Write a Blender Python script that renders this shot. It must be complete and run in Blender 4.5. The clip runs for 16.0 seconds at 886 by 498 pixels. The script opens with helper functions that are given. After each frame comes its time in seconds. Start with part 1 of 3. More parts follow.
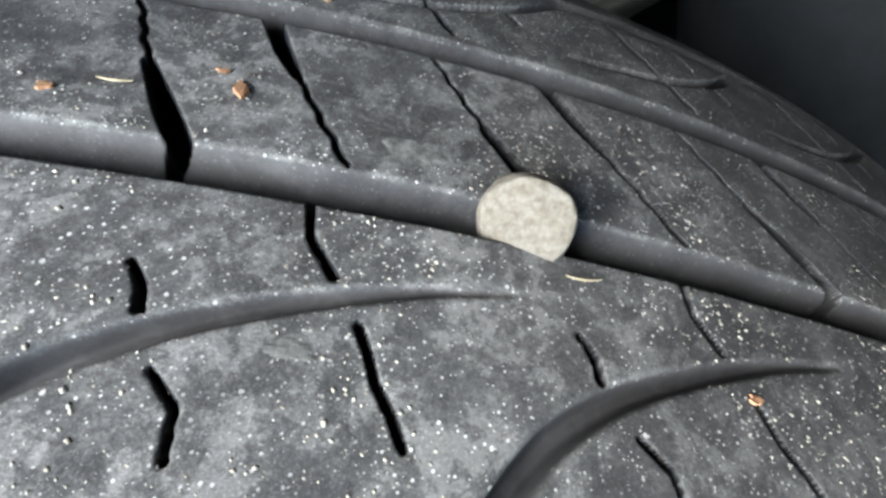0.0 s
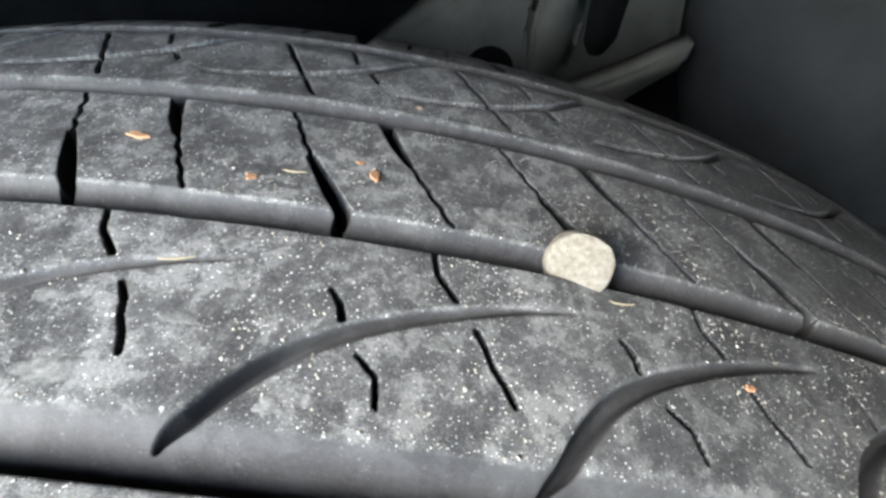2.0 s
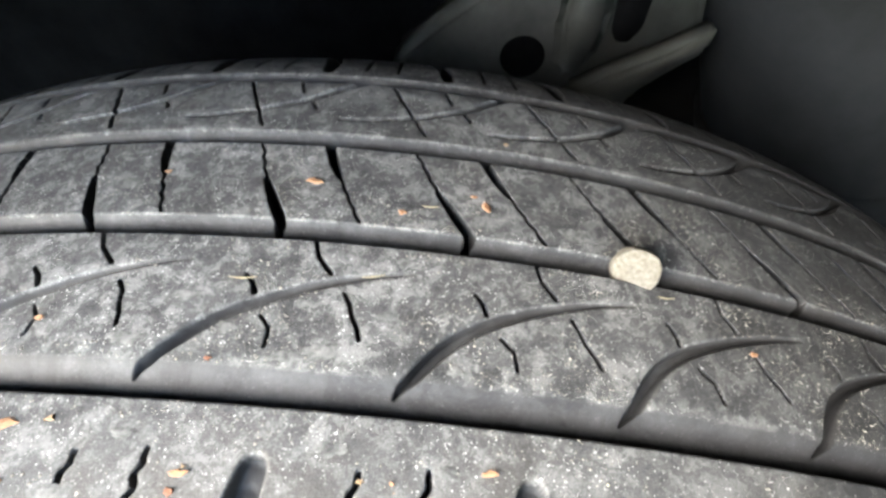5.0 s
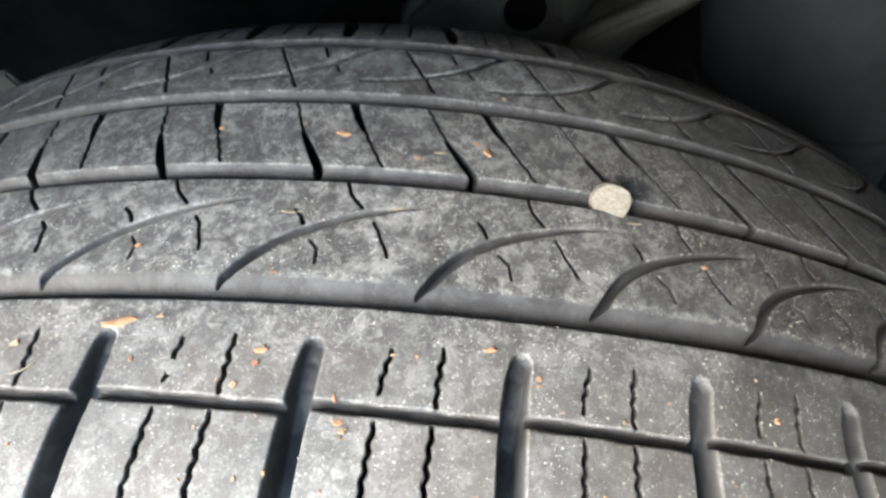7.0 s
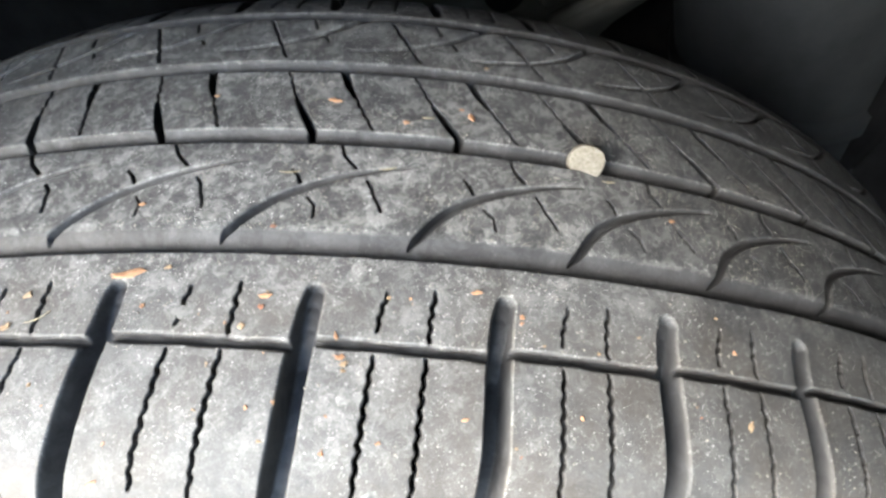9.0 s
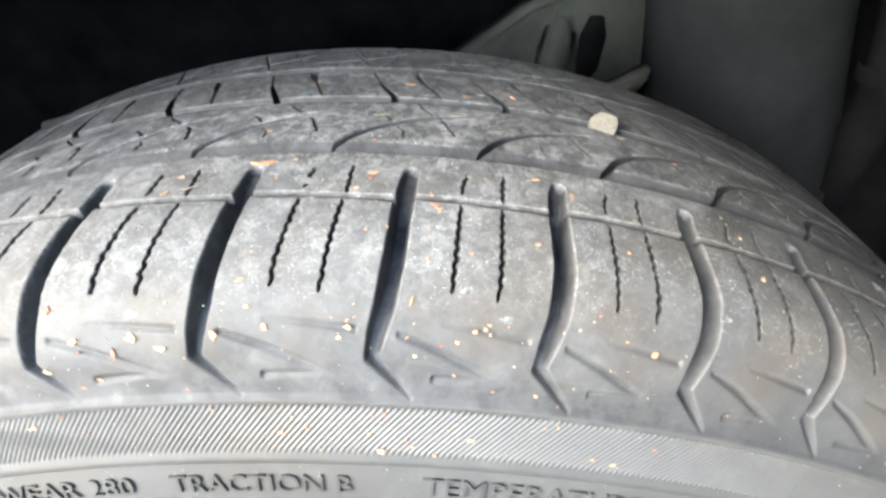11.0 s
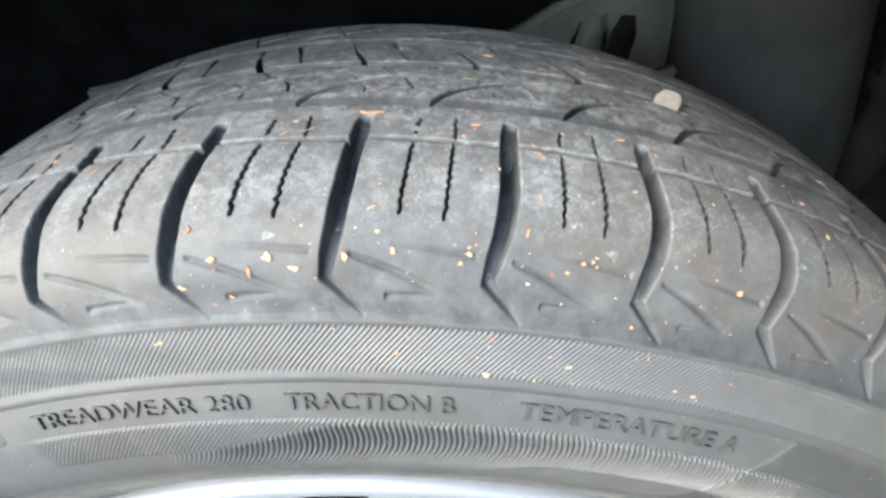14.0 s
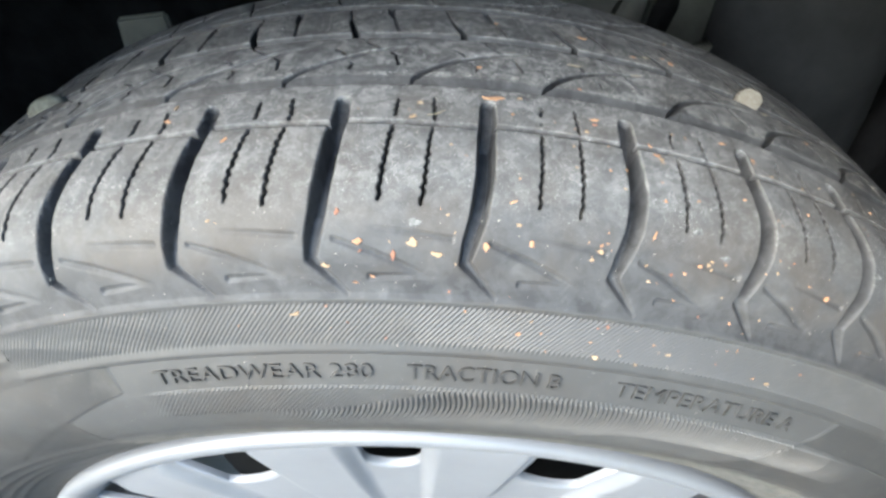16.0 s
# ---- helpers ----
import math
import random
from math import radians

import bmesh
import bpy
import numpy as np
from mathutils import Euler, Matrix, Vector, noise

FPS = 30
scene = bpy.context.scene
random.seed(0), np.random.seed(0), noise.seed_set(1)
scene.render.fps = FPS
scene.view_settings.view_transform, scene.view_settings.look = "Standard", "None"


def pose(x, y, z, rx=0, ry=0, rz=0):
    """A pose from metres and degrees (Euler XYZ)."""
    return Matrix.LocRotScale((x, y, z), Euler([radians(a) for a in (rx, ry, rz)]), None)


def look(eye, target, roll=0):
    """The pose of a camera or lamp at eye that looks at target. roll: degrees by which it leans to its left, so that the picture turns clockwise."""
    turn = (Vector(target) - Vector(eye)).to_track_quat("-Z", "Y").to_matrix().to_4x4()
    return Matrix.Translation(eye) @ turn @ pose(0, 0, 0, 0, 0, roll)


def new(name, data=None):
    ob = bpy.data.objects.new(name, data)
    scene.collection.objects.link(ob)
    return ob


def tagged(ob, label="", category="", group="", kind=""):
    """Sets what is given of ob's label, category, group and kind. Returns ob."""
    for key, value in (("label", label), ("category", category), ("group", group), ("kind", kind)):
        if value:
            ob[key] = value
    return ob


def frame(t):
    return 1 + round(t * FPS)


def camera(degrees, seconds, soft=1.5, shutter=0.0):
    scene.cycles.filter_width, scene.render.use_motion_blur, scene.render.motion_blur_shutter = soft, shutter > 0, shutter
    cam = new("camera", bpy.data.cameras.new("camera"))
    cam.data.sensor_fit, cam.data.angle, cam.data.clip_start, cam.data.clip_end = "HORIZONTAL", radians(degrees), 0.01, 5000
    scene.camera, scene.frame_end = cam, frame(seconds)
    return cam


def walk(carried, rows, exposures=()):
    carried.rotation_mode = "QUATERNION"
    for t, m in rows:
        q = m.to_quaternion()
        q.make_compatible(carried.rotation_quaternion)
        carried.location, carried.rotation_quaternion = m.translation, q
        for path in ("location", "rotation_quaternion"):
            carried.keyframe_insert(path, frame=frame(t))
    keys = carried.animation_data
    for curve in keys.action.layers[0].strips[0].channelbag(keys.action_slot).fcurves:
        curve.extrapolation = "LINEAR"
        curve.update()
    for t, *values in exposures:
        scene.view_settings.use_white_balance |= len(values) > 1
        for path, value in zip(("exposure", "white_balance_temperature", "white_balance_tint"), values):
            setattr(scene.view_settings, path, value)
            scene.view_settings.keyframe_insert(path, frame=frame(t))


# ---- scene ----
cam = camera(84.0, 16.0, soft=2.9)
ROWS = [
    (0.0, 0.0610, 0.0072, 0.6589, 36.50, -2.91, 3.42),
    (0.5, 0.0592, 0.0026, 0.6633, 38.90, -2.95, 3.37),
    (1.0, 0.0577, 0.0000, 0.6664, 39.63, -2.23, 3.67),
    (1.5, 0.0556, -0.0027, 0.6686, 41.17, -1.95, 3.58),
    (2.0, 0.0531, -0.0063, 0.6716, 43.14, -1.48, 3.91),
    (2.5, 0.0505, -0.0092, 0.6746, 45.20, -0.73, 4.39),
    (2.7, 0.0497, -0.0101, 0.6762, 45.77, -0.27, 4.90),
    (2.8, 0.0425, -0.0062, 0.6841, 39.13, -3.22, 2.18),
    (3.0, 0.0430, -0.0068, 0.6868, 38.91, -1.80, 3.05),
    (3.5, 0.0402, -0.0089, 0.6895, 39.43, -1.30, 3.44),
    (4.0, 0.0376, -0.0104, 0.6910, 39.33, -1.11, 3.49),
    (6.5, 0.0395, -0.0315, 0.7075, 35.19, 2.06, 4.12),
    (7.0, 0.0394, -0.0334, 0.7095, 33.52, 1.73, 3.68),
    (7.5, 0.0393, -0.0347, 0.7110, 31.53, 1.30, 3.28),
    (8.0, 0.0391, -0.0358, 0.7120, 30.29, 0.37, 2.51),
    (10.5, 0.0302, -0.0833, 0.7090, 43.63, 0.08, 1.65),
    (11.0, 0.0215, -0.1020, 0.6940, 49.33, -1.02, 1.05),
    (11.5, 0.0166, -0.1061, 0.6785, 53.99, -1.76, 0.04),
    (12.0, 0.0132, -0.1161, 0.6685, 58.05, -2.38, -0.26),
    (12.5, 0.0080, -0.1251, 0.6560, 59.61, -3.32, -0.88),
    (13.0, 0.0046, -0.1255, 0.6772, 56.05, -2.93, 0.46),
    (13.5, 0.0046, -0.1174, 0.6812, 53.18, -3.06, 1.27),
    (14.0, -0.0042, -0.1190, 0.6878, 49.93, -3.77, 1.52),
    (14.5, -0.0141, -0.1192, 0.6990, 47.61, -4.63, 1.56),
    (15.0, -0.0172, -0.1191, 0.6975, 45.92, -5.92, 1.72),
    (15.5, -0.0272, -0.1197, 0.6989, 44.78, -7.35, 1.70),
    (16.0, -0.0416, -0.1180, 0.6961, 43.37, -8.77, 1.67),
]
EXPOSURES = [(0.0, 3.22, 6050, 6), (1.5, 3.35, 6250, 6), (2.7, 3.55, 6150, 6), (2.8, 3.2, 6150, 6), (3.5, 3.65, 6550, 7), (6.5, 3.4, 6550, 7), (8.0, 3.25, 6500, 7),
             (10.5, 3.3, 6450, 7), (11.5, 3.15, 6350, 7), (12.5, 2.95, 6250, 6), (13.0, 3.0, 6200, 6), (14.0, 2.83, 6200, 6), (16.0, 2.62, 6200, 5)]
walk(cam, [(t, pose(x, y, z, rx, ry, rz)) for t, x, y, z, rx, ry, rz in ROWS], EXPOSURES)

# ---- daylight: open sky outside the wheel arch, soft sun from the street side ----
SUN_FROM = Vector((-0.70, -0.51, 0.50)).normalized()
world = bpy.data.worlds.new("sky")
scene.world = world
world.use_nodes = True
wn = world.node_tree
sky = wn.nodes.new("ShaderNodeTexSky")
sky.sky_type = "NISHITA"
sky.sun_disc = False
sky.sun_elevation = math.asin(SUN_FROM.z)
sky.sun_rotation = math.atan2(SUN_FROM.x, SUN_FROM.y)
background = wn.nodes["Background"]
background.inputs["Strength"].default_value = 0.135
wn.links.new(sky.outputs[0], background.inputs["Color"])
sun = new("sun", bpy.data.lights.new("sun", "SUN"))
sun.data.energy = 1.7
sun.data.angle = radians(50)
sun.data.color = (1.0, 0.95, 0.89)
sun.matrix_world = look(SUN_FROM * 5, (0, 0, 0))

# ---- materials ----


def material(name, colour, rough=0.6, metal=0.0, spec=0.5):
    m = bpy.data.materials.new(name)
    m.use_nodes = True
    b = m.node_tree.nodes["Principled BSDF"]
    b.inputs["Base Color"].default_value = (*colour, 1)
    b.inputs["Roughness"].default_value = rough
    b.inputs["Metallic"].default_value = metal
    b.inputs["Specular IOR Level"].default_value = spec
    return m, m.node_tree, b


def noise_node(nt, scale, detail=4.0, rough=0.55):
    tc = nt.nodes.new("ShaderNodeTexCoord")
    n = nt.nodes.new("ShaderNodeTexNoise")
    n.inputs["Scale"].default_value = scale
    n.inputs["Detail"].default_value = detail
    n.inputs["Roughness"].default_value = rough
    nt.links.new(tc.outputs["Object"], n.inputs["Vector"])
    return n


def ramp(nt, src, stops):
    r = nt.nodes.new("ShaderNodeValToRGB")
    while len(r.color_ramp.elements) < len(stops):
        r.color_ramp.elements.new(0.5)
    for e, (p, c) in zip(r.color_ramp.elements, stops):
        e.position = p
        e.color = (*c, 1) if len(c) == 3 else c
    nt.links.new(src, r.inputs[0])
    return r


def grey(v):
    return (v, v, v)


def mix_colour(nt, fac, a, b):
    m = nt.nodes.new("ShaderNodeMix")
    m.data_type = "RGBA"
    for sock, val in ((m.inputs[0], fac), (m.inputs[6], a), (m.inputs[7], b)):
        if hasattr(val, "is_output"):
            nt.links.new(val, sock)
        else:
            sock.default_value = val if isinstance(val, float) else (*val, 1)
    return m.outputs[2]


def times_(nt, a, b, op="MULTIPLY"):
    m = nt.nodes.new("ShaderNodeMath")
    m.operation = op
    for sock, val in ((m.inputs[0], a), (m.inputs[1], b)):
        if hasattr(val, "is_output"):
            nt.links.new(val, sock)
        else:
            sock.default_value = val
    return m.outputs[0]


def bumped(nt, bsdf, pairs):
    prev = None
    for src, strength, dist in pairs:
        b = nt.nodes.new("ShaderNodeBump")
        b.inputs["Strength"].default_value = strength
        b.inputs["Distance"].default_value = dist
        nt.links.new(src, b.inputs["Height"])
        if prev:
            nt.links.new(prev, b.inputs["Normal"])
        prev = b.outputs[0]
    nt.links.new(prev, bsdf.inputs["Normal"])


def voronoi_node(nt, scale, feature="F1", rand=1.0):
    tc = nt.nodes.new("ShaderNodeTexCoord")
    n = nt.nodes.new("ShaderNodeTexVoronoi")
    n.feature = feature
    n.inputs["Scale"].default_value = scale
    n.inputs["Randomness"].default_value = rand
    nt.links.new(tc.outputs["Object"], n.inputs["Vector"])
    return n


def rubber_material(name, dusty):
    """Black tyre rubber. dusty: how much grey road dust clings to its worn outer faces."""
    m, nt, b = material(name, (0.03, 0.03, 0.032), 0.55, 0.0, 0.35)
    big = noise_node(nt, 60, 5, 0.6)
    blot = noise_node(nt, 270, 8, 0.74)
    blot.inputs["Distortion"].default_value = 0.3
    mid = noise_node(nt, 420, 5, 0.7)
    fine = noise_node(nt, 1900, 3, 0.7)
    worn = nt.nodes.new("ShaderNodeAttribute")
    worn.attribute_name = "worn"
    pale_share = nt.nodes.new("ShaderNodeAttribute")
    pale_share.attribute_name = "pale_share"
    haze = nt.nodes.new("ShaderNodeAttribute")
    haze.attribute_name = "haze"
    # dried puddle marks with pale rims
    marks = ramp(nt, blot.outputs["Fac"], [(0.40, grey(0.0)), (0.51, grey(0.13)), (0.55, grey(0.52)), (0.60, grey(0.48)), (0.72, grey(1.0))]).outputs[0]
    marks = mix_colour(nt, times_(nt, haze.outputs["Fac"], 0.25), marks, grey(0.27))
    patches = ramp(nt, big.outputs["Fac"], [(0.34, grey(0.35)), (0.52, grey(0.62)), (0.68, grey(1.0))]).outputs[0]
    crumbs = ramp(nt, mid.outputs["Fac"], [(0.42, grey(0.02)), (0.55, grey(0.32)), (0.68, grey(1.0))]).outputs[0]
    specks = ramp(nt, fine.outputs["Fac"], [(0.40, grey(0.15)), (0.62, grey(1.0))]).outputs[0]
    dust = times_(nt, times_(nt, patches, crumbs), specks)
    grain = ramp(nt, fine.outputs["Fac"], [(0.36, grey(0.55)), (0.6, grey(1.0))]).outputs[0]
    dust = times_(nt, dust, times_(nt, times_(nt, marks, 1.25), grain), "ADD")
    dust = times_(nt, times_(nt, dust, times_(nt, patches, dusty)), 0.85, "MINIMUM")
    # the shoulder is dusted more evenly
    dust = mix_colour(nt, times_(nt, haze.outputs["Fac"], 0.18), dust, grey(0.36))
    dust = times_(nt, times_(nt, dust, worn.outputs["Fac"]), pale_share.outputs["Fac"])
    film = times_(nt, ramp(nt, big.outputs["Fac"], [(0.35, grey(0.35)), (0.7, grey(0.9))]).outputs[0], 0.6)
    slot_shade = nt.nodes.new("ShaderNodeAttribute")
    slot_shade.attribute_name = "slot_shade"      # darkens slots and sipes: their shade put into the colour
    film = times_(nt, film, times_(nt, 1.0, slot_shade.outputs["Fac"], "SUBTRACT"))
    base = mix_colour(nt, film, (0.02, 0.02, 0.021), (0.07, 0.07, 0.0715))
    # thin greyish wash, dried in lobes with a clear edge
    lobe = noise_node(nt, 150, 8, 0.68)
    lobe.inputs["Distortion"].default_value = 0.35
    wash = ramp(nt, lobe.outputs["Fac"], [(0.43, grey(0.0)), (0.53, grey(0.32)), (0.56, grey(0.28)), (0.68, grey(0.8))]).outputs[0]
    wash = times_(nt, wash, times_(nt, 1.0, slot_shade.outputs["Fac"], "SUBTRACT"))
    wash = times_(nt, wash, pale_share.outputs["Fac"])
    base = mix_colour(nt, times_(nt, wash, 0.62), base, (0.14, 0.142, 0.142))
    rubbed = ramp(nt, big.outputs["Fac"], [(0.3, grey(0.2)), (0.7, grey(0.45))]).outputs[0]
    base = mix_colour(nt, times_(nt, haze.outputs["Fac"], rubbed), base, (0.108, 0.107, 0.104))
    dirt = ramp(nt, noise_node(nt, 38, 4, 0.6).outputs["Fac"], [(0.45, grey(0.0)), (0.62, grey(0.6))]).outputs[0]
    base = mix_colour(nt, times_(nt, dirt, times_(nt, times_(nt, haze.outputs["Fac"], 0.7), 0.12, "ADD")), base, (0.078, 0.064, 0.05))
    col = mix_colour(nt, dust, base, (0.275, 0.273, 0.262))
    # glittering fine dust in the rubber's pores
    pores = noise_node(nt, 5200, 2, 0.7)
    glint = ramp(nt, pores.outputs["Fac"], [(0.5, grey(0.0)), (0.68, grey(1.0))]).outputs[0]
    col = mix_colour(nt, times_(nt, times_(nt, times_(nt, glint, worn.outputs["Fac"]), pale_share.outputs["Fac"]), times_(nt, times_(nt, marks, 0.35), 0.16, "ADD")), col, (0.5, 0.5, 0.49))
    # salt-like crystals, three sizes, thin on the ground
    heaps = ramp(nt, noise_node(nt, 120, 4, 0.6).outputs["Fac"], [(0.40, grey(0.3)), (0.62, grey(1.0))]).outputs[0]
    for scale, size, keep in ((3300, 1.3, 0.56), (1700, 1.2, 0.61), (800, 0.75, 0.68)):
        v = voronoi_node(nt, scale)
        radius = times_(nt, times_(nt, times_(nt, v.outputs["Color"], keep, "SUBTRACT"), 0.0, "MAXIMUM"), size)
        dot = times_(nt, times_(nt, times_(nt, radius, v.outputs["Distance"], "SUBTRACT"), 9.0), 1.0, "MINIMUM")
        dot = times_(nt, times_(nt, times_(nt, dot, 0.0, "MAXIMUM"), worn.outputs["Fac"]), times_(nt, heaps, times_(nt, 1.0, times_(nt, haze.outputs["Fac"], 0.2), "SUBTRACT")))
        col = mix_colour(nt, dot, col, (0.74, 0.73, 0.70))
    nt.links.new(col, b.inputs["Base Color"])
    rough = ramp(nt, dust, [(0.0, grey(0.62)), (0.5, grey(0.9))]).outputs[0]
    nt.links.new(rough, b.inputs["Roughness"])
    bumped(nt, b, [(mid.outputs["Fac"], 0.25, 0.0003), (fine.outputs["Fac"], 0.25, 0.0001)])
    return m


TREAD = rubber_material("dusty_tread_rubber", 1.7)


def sidewall_material():
    m, nt, b = material("sidewall_rubber", (0.05, 0.05, 0.052), 0.5)
    big = noise_node(nt, 40, 5, 0.6)
    fine = noise_node(nt, 2200, 3, 0.6)
    c = ramp(nt, big.outputs["Fac"], [(0.35, (0.033, 0.0327, 0.0318)), (0.65, (0.048, 0.047, 0.0453))]).outputs[0]
    matte = nt.nodes.new("ShaderNodeAttribute")
    matte.attribute_name = "haze"
    c = mix_colour(nt, matte.outputs["Fac"], c, (0.06, 0.0593, 0.0576))
    dirt = ramp(nt, noise_node(nt, 30, 4, 0.6).outputs["Fac"], [(0.48, grey(0.0)), (0.7, grey(0.4))]).outputs[0]
    c = mix_colour(nt, dirt, c, (0.06, 0.05, 0.04))
    bead = nt.nodes.new("ShaderNodeAttribute")
    bead.attribute_name = "worn"
    crust = ramp(nt, noise_node(nt, 260, 5, 0.65).outputs["Fac"], [(0.36, grey(0.15)), (0.6, grey(0.8))]).outputs[0]
    c = mix_colour(nt, times_(nt, bead.outputs["Fac"], crust), c, (0.17, 0.16, 0.138))
    # faint smears and fine dust on the wall
    smear = ramp(nt, noise_node(nt, 130, 6, 0.7).outputs["Fac"], [(0.5, grey(0.0)), (0.75, grey(0.35))]).outputs[0]
    c = mix_colour(nt, smear, c, (0.11, 0.108, 0.102))
    nt.links.new(c, b.inputs["Base Color"])
    nt.links.new(ramp(nt, big.outputs["Fac"], [(0.3, grey(0.42)), (0.7, grey(0.6))]).outputs[0], b.inputs["Roughness"])
    bumped(nt, b, [(fine.outputs["Fac"], 0.25, 0.0001)])
    return m


SIDEWALL = sidewall_material()


def mottled(name, stops, scale, rough=0.7, metal=0.0, bump=0.3, dist=0.0004, spec=0.5):
    m, nt, b = material(name, stops[0][1], rough, metal, spec)
    n = noise_node(nt, scale, 6, 0.65)
    nt.links.new(ramp(nt, n.outputs["Fac"], stops).outputs[0], b.inputs["Base Color"])
    f = noise_node(nt, scale * 6, 3, 0.6)
    bumped(nt, b, [(n.outputs["Fac"], bump, dist), (f.outputs["Fac"], bump, dist / 4)])
    return m


STONE = mottled("pale_limestone", [(0.33, (0.126, 0.111, 0.083)), (0.5, (0.164, 0.149, 0.122)), (0.64, (0.206, 0.193, 0.168))], 1500, 0.9, bump=0.35, dist=0.0004, spec=0.3)
GREYSTONE = mottled("olive_grey_stone", [(0.3, (0.075, 0.075, 0.062)), (0.7, (0.15, 0.15, 0.125))], 500, 0.9, bump=0.4, dist=0.0005, spec=0.3)
WOOD = mottled("orange_wood", [(0.3, (0.27, 0.135, 0.07)), (0.55, (0.45, 0.255, 0.14)), (0.75, (0.54, 0.36, 0.225))], 500, 0.8)
PALE_WOOD = mottled("pale_wood", [(0.3, (0.22, 0.14, 0.075)), (0.55, (0.37, 0.265, 0.16)), (0.75, (0.48, 0.38, 0.26))], 500, 0.8)
RED_WOOD = mottled("red_bark", [(0.3, (0.16, 0.065, 0.04)), (0.6, (0.33, 0.15, 0.09)), (0.75, (0.4, 0.22, 0.14))], 500, 0.8)
STRAW = mottled("dry_straw", [(0.3, (0.28, 0.23, 0.135)), (0.7, (0.46, 0.41, 0.29))], 900, 0.7)
GRAIN = mottled("sand_grain", [(0.3, (0.24, 0.22, 0.175)), (0.7, (0.5, 0.48, 0.43))], 900, 0.95, bump=0.1, spec=0.15)
MUD = mottled("dried_mud", [(0.35, (0.07, 0.07, 0.068)), (0.5, (0.155, 0.155, 0.148)), (0.68, (0.27, 0.27, 0.257))], 600, 0.95, bump=0.6, dist=0.0003)
ALLOY = mottled("silver_alloy_paint", [(0.3, (0.205, 0.212, 0.224)), (0.7, (0.24, 0.247, 0.26))], 30, 0.45, 0.3, bump=0.02)
LINER = mottled("black_liner_plastic", [(0.35, (0.0045, 0.0044, 0.0047)), (0.65, (0.012, 0.0118, 0.0122))], 25, 0.95, bump=0.3, dist=0.003, spec=0.06)
STEEL = mottled("dull_grey_steel", [(0.3, (0.072, 0.071, 0.06)), (0.6, (0.116, 0.114, 0.097)), (0.8, (0.16, 0.155, 0.133))], 35, 0.7, 0.1, dist=0.001, spec=0.3)
DARKSTEEL = mottled("dark_coated_steel", [(0.3, (0.013, 0.0138, 0.0147)), (0.7, (0.0265, 0.028, 0.0296))], 30, 0.75, 0.0, dist=0.001, spec=0.2)
ASPHALT = mottled("asphalt", [(0.35, (0.035, 0.035, 0.036)), (0.65, (0.07, 0.07, 0.068))], 90, 0.9, bump=0.8, dist=0.004)


def part(name, bm, mat, parent=None, label=""):
    me = bpy.data.meshes.new(name)
    bm.to_mesh(me)
    bm.free()
    me.materials.append(mat)
    ob = new(name, me)
    ob.parent = parent
    return tagged(ob, label)


def smooth(ob):
    ob.data.polygons.foreach_set("use_smooth", [True] * len(ob.data.polygons))
    return ob


# ---- the wheel: axis along y, hub 0.316 m over the ground ----
HUB = 0.316
CROWN_Y, CROWN_R, CROWN_K = 0.028, 0.3174, 0.57
SHOULDER = [(-.016, .3163), (-.024, .3155), (-.030, .3142), (-.0345, .3122), (-.0384, .3091), (-.0415, .3052), (-.0435, .3018), (-.0449, .2984), (-.0466, .2945),
            (-.0482, .2910), (-.0500, .2872), (-.0524, .2815), (-.0540, .2772), (-.0562, .2722), (-.0582, .2660), (-.0592, .2580), (-.0588, .2490),
            (-.0560, .2390), (-.0520, .2300), (-.0475, .2220), (-.0445, .2165), (-.0430, .2130)]
INSIDE = [(.077, .3161), (.083, .3152), (.089, .3138), (.095, .3118), (.101, .3092), (.107, .3060), (.1125, .3020), (.1165, .2975), (.119, .2915),
          (.1205, .282), (.121, .266), (.1202, .249), (.117, .239), (.113, .230), (.1085, .222), (.1055, .2165), (.104, .213)]


def tyre_profile():
    """Arc length s (mm, 0 on the crown, minus to the street side) with y and r along the tyre's outside."""
    halves = []
    for edge in (SHOULDER, INSIDE):
        p = np.array([(y, CROWN_R - CROWN_K * (y - CROWN_Y) ** 2) for y in np.linspace(CROWN_Y, edge[0][0], 60)[:-1]] + edge)
        d = np.r_[0, np.cumsum(np.hypot(*np.diff(p, axis=0).T))]
        u = np.linspace(0, d[-1], 4000)
        m = np.gradient(p, d, axis=0)
        k = np.clip(np.searchsorted(d, u) - 1, 0, len(d) - 2)
        h = (d[k + 1] - d[k])[:, None]
        t = (u - d[k])[:, None] / h
        q = (2 * t**3 - 3 * t**2 + 1) * p[k] + (t**3 - 2 * t**2 + t) * h * m[k] + (3 * t**2 - 2 * t**3) * p[k + 1] + (t**3 - t**2) * h * m[k + 1]
        halves.append((np.r_[0, np.cumsum(np.hypot(*np.diff(q, axis=0).T))] * 1000, q))
    (sa, a), (sb, b) = halves
    return np.r_[-sa[::-1], sb[1:]], np.r_[a[::-1, 0], b[1:, 0]], np.r_[a[::-1, 1], b[1:, 1]]


PS, PY, PR = tyre_profile()
NY, NR = -np.gradient(PR, PS), np.gradient(PY, PS)
NLEN = np.hypot(NY, NR)
NY, NR = NY / NLEN, NR / NLEN      # outward normal of the profile


def on_tyre(theta, s, lift=0.0):
    """World place at an angle (degrees, 0 on top) and arc length s (mm), lift metres off the outside."""
    y = np.interp(s, PS, PY) + lift * np.interp(s, PS, NY)
    r = np.interp(s, PS, PR) + lift * np.interp(s, PS, NR)
    a = np.radians(theta)
    return np.stack(np.broadcast_arrays(r * np.sin(a), y, r * np.cos(a) + HUB), -1)


